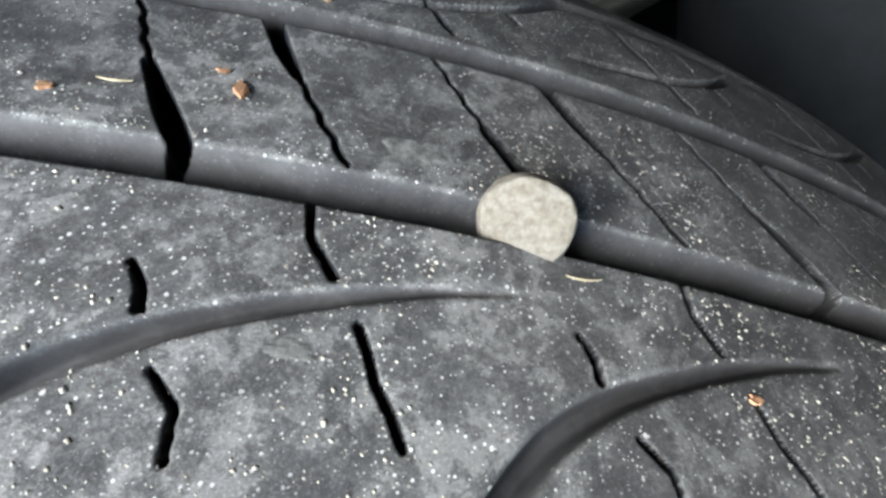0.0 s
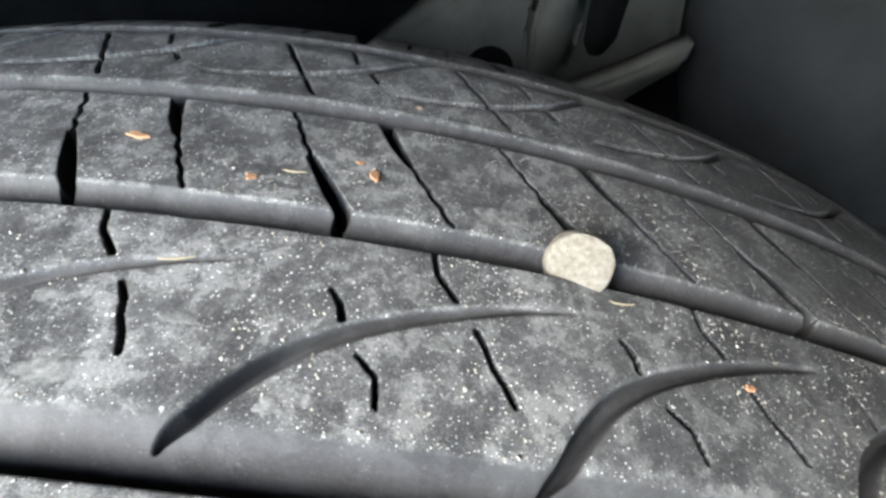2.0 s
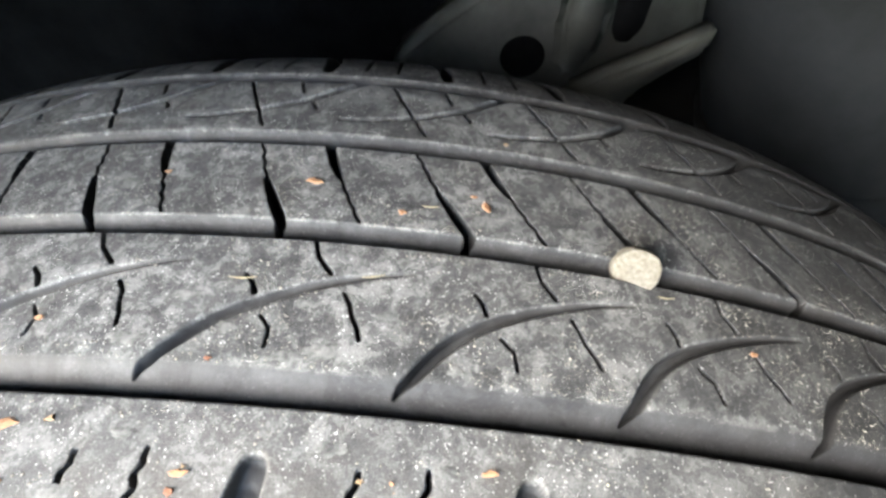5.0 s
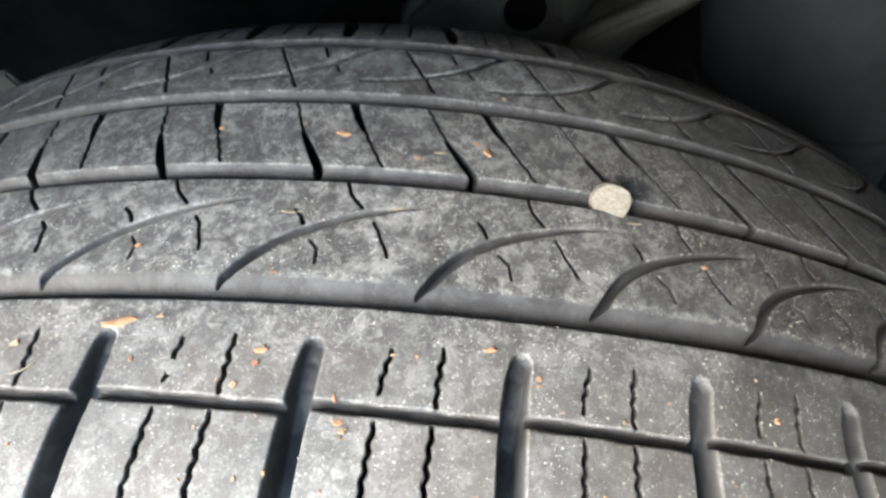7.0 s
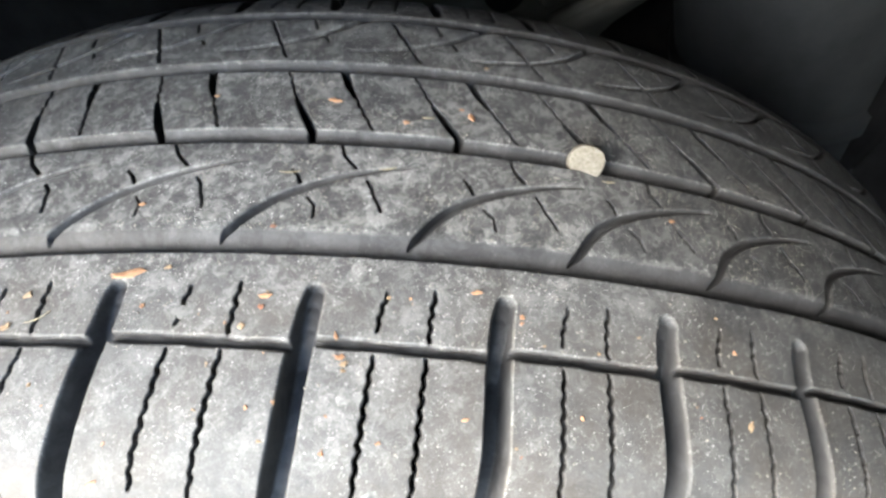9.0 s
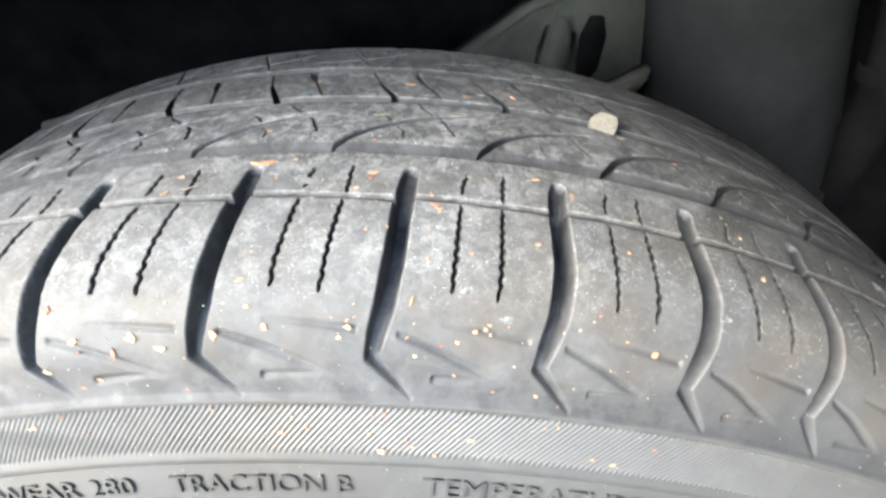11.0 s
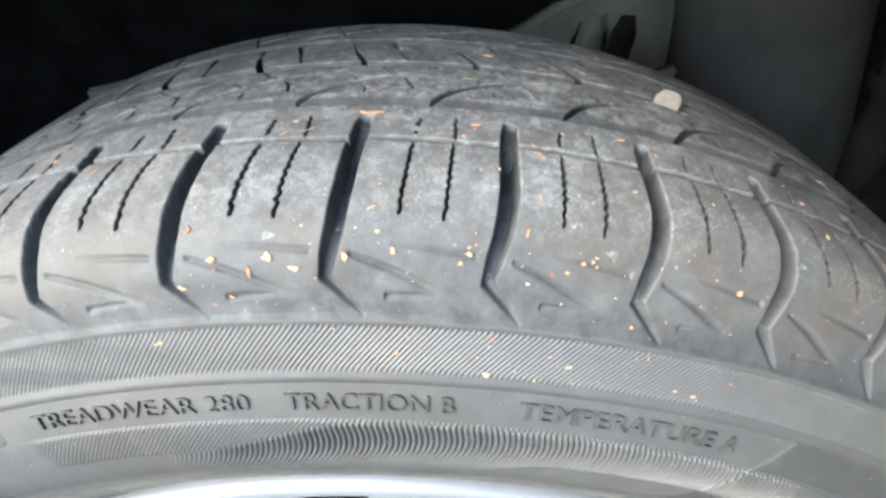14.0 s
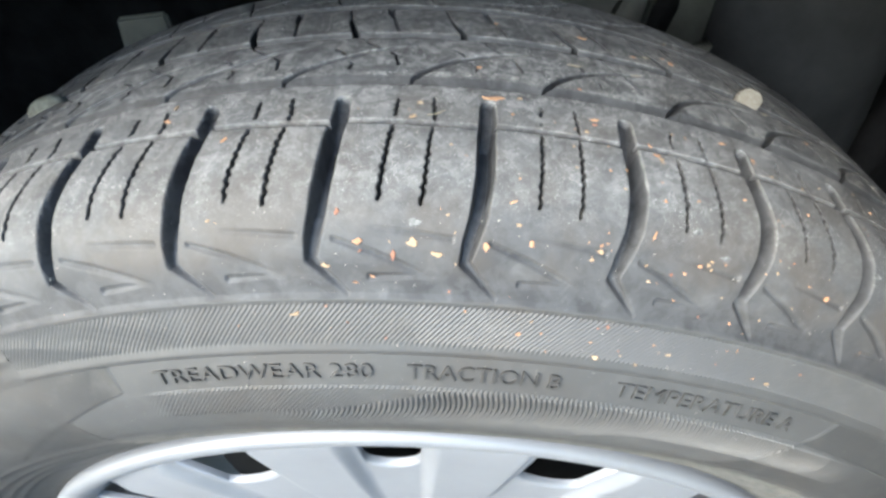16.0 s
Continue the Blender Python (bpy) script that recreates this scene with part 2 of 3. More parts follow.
def surface_frame(theta, s):
    """Origin, along the tread, across it towards the car, outward."""
    o = Vector(on_tyre(theta, s))
    n = (Vector(on_tyre(theta, s, 0.001)) - o).normalized()
    e = (Vector(on_tyre(theta + 0.1, s)) - o).normalized()
    return o, e, n.cross(e), n


def series(known, pitch):
    """The angles of a repeating tread element all round: the known ones, then on at an even pitch."""
    a = list(known)
    n = round((360 - (a[-1] - a[0])) / pitch)
    step = (360 - (a[-1] - a[0])) / n
    return a + [a[-1] + step * i for i in range(1, n)]


SLOTS = series([-35.2, -28.9, -22.6, -16.26, -9.96, -3.31, 3.25, 9.5, 15.39, 21.23, 27.1, 33.1, 39.1], 6.0)     # shoulder slots, at their bend
FEET = series([-26.0, -20.3, -14.6, -8.9, -3.12, 2.87, 8.48, 14.1, 19.7, 25.0, 30.5, 36.0], 5.6)                   # slots of the centre rib
TIPS = series([-30.5, -24.3, -18.1, -11.9, -5.67, 0.68, 7.08, 12.78, 18.45, 24.1, 29.8, 35.4], 5.9)               # sickle grooves
ARCS = series([-27.4, -21.2, -15.0, -8.8, -2.6, 3.68, 9.97, 15.88, 22.2, 28.3, 34.5], 6.1)                        # arcs of the far rib
FAR = series([-24.9, -19.6, -14.3, -9.1, -3.9, 1.5, 7.1, 12.5, 17.9, 23.2, 28.5, 33.8, 39.0], 5.3)                # far shoulder slots
SLOT_LINE = [(1.05, -31, 3.6, 2.0), (1.0, -34, 4.0, 2.6), (0.95, -38, 4.0, 3.4), (0.8, -44.5, 4.0, 6.0), (0.62, -56, 4.0, 6.0),
             (0.45, -65, 3.8, 5.0), (0.35, -71, 3.4, 3.4), (0.32, -75.8, 2.6, 2.2), (0.8, -79, 1.9, 1.5), (1.7, -84.6, 1.1, 0.3)]
GROOVES = [(-24.6, -15.7, 3.0, 0.8, 7.8), (2.1, 7.4, 4.8, 0.7, 3.8), (26.3, 31.1, 4.8, 0.7, 3.4), (51.0, 55.7, 4.8, 0.7, 3.2)]
DEG = math.pi / 180 * 316          # mm of tread per degree


# Nominal arc lengths of the mould, and where they lie on this worn and loaded tyre (mm)
S_NOM = [-165, -136, -112, -106.9, -102.5, -99.4, -98, -86.5, -84.6, -75.8, -62.6, -41, -31, -24.6, -17, 2.1, 7.4, 26.3, 31.1, 51, 55.7, 90, 160]
S_NOW = [-170, -136.5, -114.7, -111, -106.6, -103.5, -100.7, -89.5, -87, -78.6, -65.1, -41.2, -31.4, -23.6, -18, 4.6, 9.4, 29, 33.7, 53, 57.5, 97, 178]
# the tread's pitch creeps round the tyre, row by row: shift = a + b * angle (degrees)
CREEP = [(-106, -1.75, 0), (-85, -1.9, 0), (-76, -2.05, 0), (-62, -1.65, 0), (-36, -1.9, 0), (-18, -2.0, .05), (-8, -1.6, .01), (6, -2.05, .07), (27.6, -1.25, -.01), (52, -1, -.055)]


def s_now(s):
    return np.interp(s, S_NOM, S_NOW)


def s_nom(s):
    return np.interp(s, S_NOW, S_NOM)


def creep(theta, s):
    rows = np.array(CREEP).T
    return np.interp(s, rows[0], rows[1]) + np.interp(s, rows[0], rows[2]) * np.interp(np.mod(theta, 360), (0, 45, 325, 360), (0, 45, -35, 0))


def moulded(theta, s):
    """Where a nominal place of the mould (degrees, mm) lies on the tyre."""
    return theta + creep(theta, s), s_now(s)


def nominal(theta, s):
    """The way back from a place on the tyre to the mould."""
    s0 = s_nom(s)
    t0 = theta - creep(theta, s0)
    for _ in range(4):
        t0 = theta - creep(t0, s0)
    return t0, s0


def step01(x):
    x = np.clip(x, 0, 1)
    return x * x * (3 - 2 * x)


def carve(depth, us, ss, line, edge=0.34):
    """Sink a groove along line [(theta, s, width, depth)] (degrees, mm) into the depth map over us x ss."""
    for (t0, s0, w0, d0), (t1, s1, w1, d1) in zip(line, line[1:]):
        u0, u1 = t0 * DEG, t1 * DEG
        soft = edge + 0.35 * step01((min(w0, w1) - 1.6) / 1.2) * min(3.0, max(d0, d1) / 2)
        reach = max(w0, w1) / 2 + soft
        i0, i1 = np.searchsorted(us, (min(u0, u1) - reach, max(u0, u1) + reach))
        j0, j1 = np.searchsorted(ss, (min(s0, s1) - reach, max(s0, s1) + reach))
        if i1 <= i0 or j1 <= j0:
            continue
        uu, sv = us[i0:i1, None], ss[None, j0:j1]
        ln = (u1 - u0) ** 2 + (s1 - s0) ** 2
        t = np.clip(((uu - u0) * (u1 - u0) + (sv - s0) * (s1 - s0)) / ln, 0, 1)
        dist = np.hypot(uu - u0 - t * (u1 - u0), sv - s0 - t * (s1 - s0))
        val = (d0 + t * (d1 - d0)) * step01(((w0 + t * (w1 - w0)) / 2 + soft * .35 - dist) / soft)
        depth[i0:i1, j0:j1] = np.maximum(depth[i0:i1, j0:j1], val)


def zigzag(a, b, width, depth, period=2.4, swing=0.32):
    n = max(2, int(math.hypot((b[0] - a[0]) * DEG, b[1] - a[1]) / (period / 2)))
    out = []
    for i in range(n + 1):
        f = i / n
        side = 0 if i in (0, n) else (swing if i % 2 else -swing) * random.uniform(0.6, 1.2)
        out.append((a[0] + (b[0] - a[0]) * f + side / DEG, a[1] + (b[1] - a[1]) * f, width * random.uniform(0.85, 1.15), depth))
    return out


SHARP = 0.2     # how crisp the rims of sipes and narrow slots are (mm)
BOWED = 0.8     # and those of the sickle grooves
THIN = 0.3      # and those of the thin groove along the shoulder


def tread_lines():
    """All slots, sipes and shallow marks round the tyre."""
    rnd = random.Random(4)
    lines, soft = [], []
    ring = SLOTS + [SLOTS[0] + 360]
    for b, nxt in zip(ring, ring[1:]):
        p = nxt - b
        lines.append([(b + t, s, w, d) for t, s, w, d in SLOT_LINE[:8]])
        soft.append((0.95, [(b + t, s, w, d) for t, s, w, d in SLOT_LINE[7:]]))
        soft.append((THIN, [(b + 0.9, -40.2, 1.7, 2.0), (b + 0.95 + p, -41.3, 1.7, 2.0)]))
        for f0, f1, s0, s1, d in ((.541, .515, -30.5, -37.7, 2.5), (.787, .784, -29.9, -39.3, 2.5), (.50, .43, -42.5, -62.2, 3), (.763, .70, -42.5, -63.0, 3)):
            lines.append(zigzag((b + f0 * p, s0), (b + f1 * p, s1), 0.58, d + 1))
        k = p / 6.56
        soft.append((0.75, [(b + 1.22 * k, -71.0, 1.0, .8), (b + 2.9 * k, -74.0, 1.7, .8), (b + 4.2 * k, -77.0, 1.8, .6), (b + 5.4 * k, -80.0, 1.6, .12)]))
        soft.append((0.75, [(b + 2.81 * k, -68.5, .7, .3), (b + 4.5 * k, -69.4, 1.2, .65), (b + 6.1 * k, -70.3, 1.4, .7)]))
        soft.append((0.75, [(b + 2.77 * k, -80.2, 1.5, .75), (b + 4.1 * k, -79.9, 1.1, .5), (b + 5.3 * k, -79.6, .6, .1)]))
    for f in FEET:
        lines.append([(f - .05, 5.4, 1.3, 4.4), (f + .05, 6.8, 1.8, 6), (f - .4, 10.5, 1.8, 6), (f - 1.1, 16.2, 1.0, 6)])
        lines.append(zigzag((f - 1.1, 16.2), (f - 2.15, 27.0), .34, 4.5, 3.2, .24))
        lines.append([(f + .25, 27.6, 1.8, 6), (f + .8, 21.5, 1.6, 6), (f + 1.2, 18.0, .9, 5.5)])
        lines.append(zigzag((f + 1.2, 18.0), (f + 2.35, 7.6), .36, 4.5, 3.2, .22))
    for p in TIPS:
        soft.append((BOWED, curved([(p - .05, -20.2, 1.1, 2.6), (p + .12, -18.2, 1.5, 2.8), (p + .6, -14.8, 2.0, 2.5), (p + 1.2, -11.6, 2.1, 2.2), (p + 1.9, -9.2, 2.0, 1.8), (p + 2.8, -7.0, 1.8, 1.4),
                                  (p + 3.9, -5.0, 1.5, 1.0), (p + 5.2, -3.2, 1.1, .6), (p + 6.4, -2.1, .7, .25)])))
        lines.append([(p + 3.45, 2.2, .55, 4.2), (p + 3.6, -0.6, .45, 4.2), (p + 4.05, -3.3, .55, 4)])
        lines.append(zigzag((p + 4.5, -6.2), (p + 5.2, -12.7), .42, 4.2, 3.2, .16))
        lines.append([(p + 1.7, -4.2, .3, 4.0), (p + 1.95, -5.6, .55, 4.0), (p + 2.05, -7.1, .65, 4.0)])
        lines.append([(p + 2.45, -10.3, .2, 4), (p + 2.83, -12.0, .34, 4), (p + 2.91, -14.5, .36, 4)])
    for a in ARCS:
        soft.append((0.5, curved([(a + .2, 52.2, 2.2, 4), (a - .7, 48.6, 1.9, 3.6), (a - 1.8, 43.9, 1.5, 3), (a - 3.7, 38.9, 1.1, 2.4), (a - 5.6, 36.4, .9, 1.6), (a - 6.8, 35.8, .6, .4)])))
        lines.append(zigzag((a - 5.0, 49.6), (a - 3.4, 32.6), .5, 3.6, 5, .18))
        lines.append([(a - 2.75, 49.8, .5, 3.4), (a - 2.45, 45.6, .5, 3.4)])
        lines.append([(a - 1.95, 42.6, .5, 3.4), (a - 1.65, 39.6, .5, 3.4)])
    for a in FAR:
        lines.append([(a + .15, 58.2, 2.2, 3.4), (a + .1, 61.0, 3.0, 5.0), (a, 66, 3.4, 6), (a - .3, 71, 3.6, 6), (a - .5, 78, 3.2, 5), (a - .6, 88, 2.4, 2.5)])
        for o in (1.9, 3.4):
            lines.append([(a + o, 58.8 + rnd.uniform(0, 1.4), .6, 3), (a + o - .1, 74, .9, 3)])
    every = [(SHARP if min(q[3] for q in ln) > 2.3 else 0.34, ln) for ln in lines] + soft
    return [(rim_, [(*(float(v) for v in moulded(t, s)), w, d) for t, s, w, d in ln]) for rim_, ln in every]


def curved(points, n=5):
    """The same line with smooth bends: Catmull-Rom between its points."""
    p = np.array([points[0]] + list(points) + [points[-1]], float)
    out = []
    for i in range(1, len(p) - 2):
        for f in np.arange(n) / n:
            out.append(tuple(.5 * (2 * p[i] + (p[i + 1] - p[i - 1]) * f + (2 * p[i - 1] - 5 * p[i] + 4 * p[i + 1] - p[i + 2]) * f * f
                                   + (3 * p[i] - p[i - 1] - 3 * p[i + 1] + p[i + 2]) * f ** 3)))
    return out + [tuple(points[-1])]


def groove_depth(ss):
    d = np.zeros_like(ss)
    for a, b, deep, wall_a, wall_b in GROOVES:
        d = np.maximum(d, deep * np.minimum(step01((ss - a + .1) / wall_a), step01((b + .1 - ss) / wall_b)))
    return d


def ridges(theta, s):
    """Moulded fine ribs on the sidewall: the slanted band, the wing below the writing, the bead rings."""
    h = np.zeros(np.broadcast(theta, s).shape)
    u = theta * math.pi / 180 * 283

    def saw(ph):
        return 0.5 + 0.5 * np.cos(2 * math.pi * ph)
    band = step01((s + 98.0) / .5) * step01((-86.5 - s) / .5)
    h = h - band * 0.36 + band * 0.55 * saw((u - (s + 90) * 0.85) / 1.3)
    wing = -112.2 - 11.0 * step01((-2 - theta) / 10.0)
    up = step01((-111.0 - s) / .5) * step01((s - wing) / .4) * step01((theta + 22) / 2)
    h = h + up * 0.6 * saw((u - (s + 112) * .9) / 1.4)
    low = -125.5 - 9 * step01((9 - theta) / 7.0)
    mid = step01((wing - s) / .4) * step01((s - low) / .4) * step01((theta + 15) / 7) * step01((29 - theta) / 8)
    h = h + mid * 0.8 * saw((u + 0.035 * (s + 118) ** 2) / 1.5)
    bot = step01((low - s) / .4) * step01((s + 136) / .5) * step01((theta - 3) / 4) * step01((25 - theta) / 7)
    h = h + bot * 0.36 * saw((u - (s + 125) * .9) / 1.4)
    # the writing field stands 0.3 mm lower than the plain wall beside it, ends cut slantwise
    field = step01((s + 137) / .8) * step01((-99.4 - s) / .4) * step01((theta + 22.4 + np.maximum(0, -s - 109.6) * 0.62) / .15)
    field = field * step01((20.6 - theta + (s + 100.6) * .13) / .15)
    h = h - 0.3 * field
    h = h + 0.35 * step01((s + 86.6) / .4) * step01((-84.6 - s) / .4) * (1 - .4 * step01((s + 85.4) / .6))
    h = h + 0.3 * step01((s + 100) / .4) * step01((-98.2 - s) / .4)
    for c in (-139, -144.5, -149.5, -154):
        h = h + 0.8 * np.exp(-((s - c) / .9) ** 2)
    return h


def spaced(*spans):
    out = [np.arange(a, b, step) for a, b, step in spans]
    return np.concatenate(out + [[spans[-1][1]]])


LINES = tread_lines()
OPEN_FROM, OPEN_TO = -30.0, 41.0
FINE_S = spaced((-168, -137, 1.2), (-137, -110, .55), (-110, -100, .9), (-100, -84, .42), (-84, -64, .5), (-64, -27, .38), (-27, 28, .2), (28, 33, .3), (33, 76, .45), (76, 90, .8), (90, 162, 3.5))
ROUGH_S = spaced((-168, -134, .9), (-134, -86, 1.2), (-86, -27, 1.4), (-27, 58, .9), (58, 95, 1.6), (95, 162, 4))
FINE_S, ROUGH_S = (np.r_[PS[0], v[(v > PS[0] + .3) & (v < PS[-1] - .3)], PS[-1]] for v in (s_now(FINE_S), s_now(ROUGH_S)))
FINE_T = np.r_[np.arange(OPEN_FROM, -7, .36 / DEG), np.arange(-7, 21, .2 / DEG), np.arange(21, OPEN_TO, .36 / DEG)]
FINE_T = np.r_[FINE_T[FINE_T < OPEN_TO - 0.03], OPEN_TO]
ROUGH_T = np.linspace(OPEN_TO, OPEN_FROM + 360, 1100)


def tyre_grid(thetas, sv, fine):
    ss = s_nom(sv)
    tn = nominal(thetas[:, None], sv[None])[0]
    depth = np.repeat(groove_depth(ss)[None], len(thetas), 0)
    crack = np.zeros_like(depth)
    for rim_, ln in LINES:
        for turn in (0, 360):
            if thetas[0] - 9 < ln[0][0] + turn < thetas[-1] + 9:
                here = [(t + turn, s, w if fine else max(w, 1.0), d) for t, s, w, d in ln]
                carve(depth, thetas * DEG, sv, here, rim_ if fine else 1.2)
                if rim_ in (SHARP, BOWED, THIN):
                    carve(crack, thetas * DEG, sv, [(*q[:3], q[3] * {SHARP: 1, BOWED: .55, THIN: .55}[rim_]) for q in here], rim_ if fine else 1.2)
    relief = ridges(tn if fine else ((tn + 180) % 360 - 180), ss[None]) * (1.0 if fine else 0.8)
    # scuffed, slightly uneven contact faces
    wob = np.random.RandomState(3).normal(size=depth.shape) * (0.012 if fine else 0.0)
    worn = (1 - step01((depth - .05) / .5)) * (step01((ss + 72) / 22) * step01((79 - ss) / 6))[None]
    floor_ = groove_depth(ss)[None]
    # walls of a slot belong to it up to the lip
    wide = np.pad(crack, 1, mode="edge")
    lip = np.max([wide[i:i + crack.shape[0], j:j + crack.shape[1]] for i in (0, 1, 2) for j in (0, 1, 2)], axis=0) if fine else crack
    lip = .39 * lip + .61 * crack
    # painted shade of slots, sipes and, weaker, sickles, by carved depth
    slot_shade = step01((lip - .9) / 1.2)
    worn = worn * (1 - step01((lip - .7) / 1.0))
    worn = np.maximum(worn, .08 * step01(floor_ / .3) * (1 - step01((depth - floor_ - .05) / .4)))
    haze = np.repeat((step01((-21 - ss) / 16) * step01((ss + 84) / 12))[None], len(thetas), 0) * (1 - step01((depth - .2) / .8))
    worn = worn * (1 - .14 * haze)
    # Less dust and wash on far ribs, further round and far left.
    pale_share = 1 - .16 * step01((ss[None] - 24) / 12) - .6 * step01((tn - 8) / 13) * step01((ss[None] + 26) / 8) - .62 * step01((tn - 9) / 12) * step01((-18 - ss[None]) / 8) - .2 * step01((-6 - tn) / 8) * step01((ss[None] - 4) / 8)
    if fine:
        # matte rubber: the ribbed band and the writing field; the plain wall round it is smoother and blacker
        matte = step01((ss[None] + 137) / .8) * step01((-99.2 - ss[None]) / .4) * step01((tn + 22.4 + np.maximum(0, -ss[None] - 109.6) * .62) / .2) * step01((20.6 - tn + (ss[None] + 100.6) * .13) / .2)
        matte = np.maximum(matte, np.maximum(step01((ss[None] + 99.4) / .5), .9 * step01((-138 - ss[None]) / 2)))
        haze = np.where(ss[None] < -85.6, matte, haze)
        worn = np.maximum(worn, step01((-136 - ss[None]) / 5))      # dust settles in the rings by the bead
    haze = haze * (1 - slot_shade)
    lift = (relief - depth + wob * worn) / 1000
    co = on_tyre(thetas[:, None], np.repeat(sv[None], len(thetas), 0), lift)
    return co, worn, haze, pale_share, slot_shade, depth


def slot_number(theta, s, ring, line):
    off = np.interp(-s, [-p[1] for p in line], [p[0] for p in line])
    return np.searchsorted(np.array(ring), theta - off)


def face_owner(theta, s):
    """Which piece of the tyre a cell belongs to."""
    theta, s = nominal(theta, s)
    own = np.zeros(np.broadcast(theta, s).shape, int)
    near = (s > -85.6) & (s <= -21.0)
    own = np.where(near, 100 + slot_number(theta, s, SLOTS, SLOT_LINE) % len(SLOTS), own)
    own = np.where((s > -21.0) & (s <= 4.6), 1, own)
    own = np.where((s > 4.6) & (s <= 28.6), 2, own)
    own = np.where((s > 28.6) & (s <= 53.3), 3, own)
    far = np.searchsorted(np.array(FAR), theta - np.interp(s, [61, 71, 88], [.1, -.3, -.6])) % len(FAR)
    return np.where((s > 53.3) & (s <= 90.0), 400 + far, own)


def split_meshes(blocks):
    """{piece: (vertices, quads, worn)} out of several grids."""
    bits = {}
    for nr, (thetas, ss, co, *layers) in enumerate(blocks):
        n, m = len(thetas), len(ss)
        own = face_owner((thetas[:-1, None] + thetas[1:, None]) / 2, (ss[None, :-1] + ss[None, 1:]) / 2)
        for lo, hi in ((100, 400), (400, 1000)):
            for edge in (own[0], own[-1]):
                cut = np.unique(edge[(edge >= lo) & (edge < hi)])
                if len(cut) > 1:
                    cut = sorted(cut, key=lambda k: (own == k).sum())
                    for k in cut[:-1]:
                        own[own == k] = cut[-1]
        idx = np.arange(n * m).reshape(n, m)
        quads = np.stack([idx[:-1, :-1], idx[:-1, 1:], idx[1:, 1:], idx[1:, :-1]], -1).reshape(-1, 4)
        own, flat = own.ravel(), co.reshape(-1, 3)
        layers = np.stack([np.broadcast_to(v, (n, m)).ravel() for v in layers], -1)
        order = np.argsort(own, kind="stable")
        cuts = np.flatnonzero(np.diff(own[order])) + 1
        for run in np.split(order, cuts):
            used, inv = np.unique(quads[run], return_inverse=True)
            bits.setdefault((int(own[run[0]]), nr if own[run[0]] else 0), []).append((flat[used], inv.reshape(-1, 4), layers[used]))
    out = {}
    for k, ls in bits.items():
        base, vs, qs, ws = 0, [], [], []
        for v, q, w in ls:
            vs.append(v), qs.append(q + base), ws.append(w)
            base += len(v)
        out[k] = np.concatenate(vs), np.concatenate(qs), np.concatenate(ws)
    return out


def grid_object(name, v, q, layers, mat, parent, label=""):
    me = bpy.data.meshes.new(name)
    me.vertices.add(len(v))
    me.vertices.foreach_set("co", v.astype(np.float32).ravel())
    me.loops.add(q.size)
    me.loops.foreach_set("vertex_index", q.astype(np.int32).ravel())
    me.polygons.add(len(q))
    me.polygons.foreach_set("loop_start", np.arange(0, q.size, 4, dtype=np.int32))
    me.polygons.foreach_set("use_smooth", np.ptp(layers[:, 4][q], axis=1) < 1.3)
    me.update(calc_edges=True)
    for k, layer in enumerate(("worn", "haze", "pale_share", "slot_shade")):
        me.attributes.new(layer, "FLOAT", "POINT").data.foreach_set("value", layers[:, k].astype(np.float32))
    me.materials.append(mat)
    ob = new(name, me)
    ob.parent = parent
    return tagged(ob, label)


wheel = tagged(new("car_wheel"), "silver alloy wheel with a dusty worn black tyre", "wheel")
grids = [(t, s, *tyre_grid(t, s, f)) for t, s, f in ((FINE_T, FINE_S, True), (ROUGH_T, ROUGH_S, False))]
pieces = split_meshes(grids)
tyre = grid_object("tyre", *pieces.pop((0, 0)), SIDEWALL, wheel, "dusty black tyre with ribbed and lettered sidewall")
RIBS = {1: ("tread_rib", "rib with sickle-shaped grooves"), 2: ("tread_rib", "centre rib with slanted slots and sipes"), 3: ("tread_rib", "rib with arched grooves")}
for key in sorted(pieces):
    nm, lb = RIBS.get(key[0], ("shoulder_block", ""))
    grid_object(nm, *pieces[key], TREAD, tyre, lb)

# ---- raised writing on the sidewall ----


def lettering(text, t0, t1, s_base, s_top):
    cu = bpy.data.curves.new("lettering", "FONT")
    cu.body = text
    cu.size = 1.0
    cu.extrude = 0.06
    cu.offset = -0.004
    cu.resolution_u = 3
    tmp = new("lettering_shape", cu)
    dg = bpy.context.evaluated_depsgraph_get()
    me = bpy.data.meshes.new_from_object(tmp.evaluated_get(dg))
    bpy.data.objects.remove(tmp)
    n = len(me.vertices)
    co = np.empty(n * 3)
    me.vertices.foreach_get("co", co)
    co = co.reshape(-1, 3)
    wide = co[:, 0].max() - co[:, 0].min()
    tall = 0.70
    th = t0 + (co[:, 0] - co[:, 0].min()) / wide * (t1 - t0)
    s = s_base + co[:, 1] / tall * (s_top - s_base)
    lift = np.where(co[:, 2] > 0, 0.00036, -0.0006)
    me.vertices.foreach_set("co", on_tyre(th, s, lift).astype(np.float32).ravel())
    me.materials.append(SIDEWALL)
    ob = new("lettering", me)
    ob.parent = tyre
    return tagged(ob, "raised rubber writing " + text.lower())


lettering("TREADWEAR 280", -21.5, -9.3, -111.0, -106.7)
lettering("TRACTION B", -7.5, 0.7, -111.0, -106.6)
lettering("TEMPERATURE A", 3.8, 15.7, -110.9, -106.4)

# ---- alloy rim ----


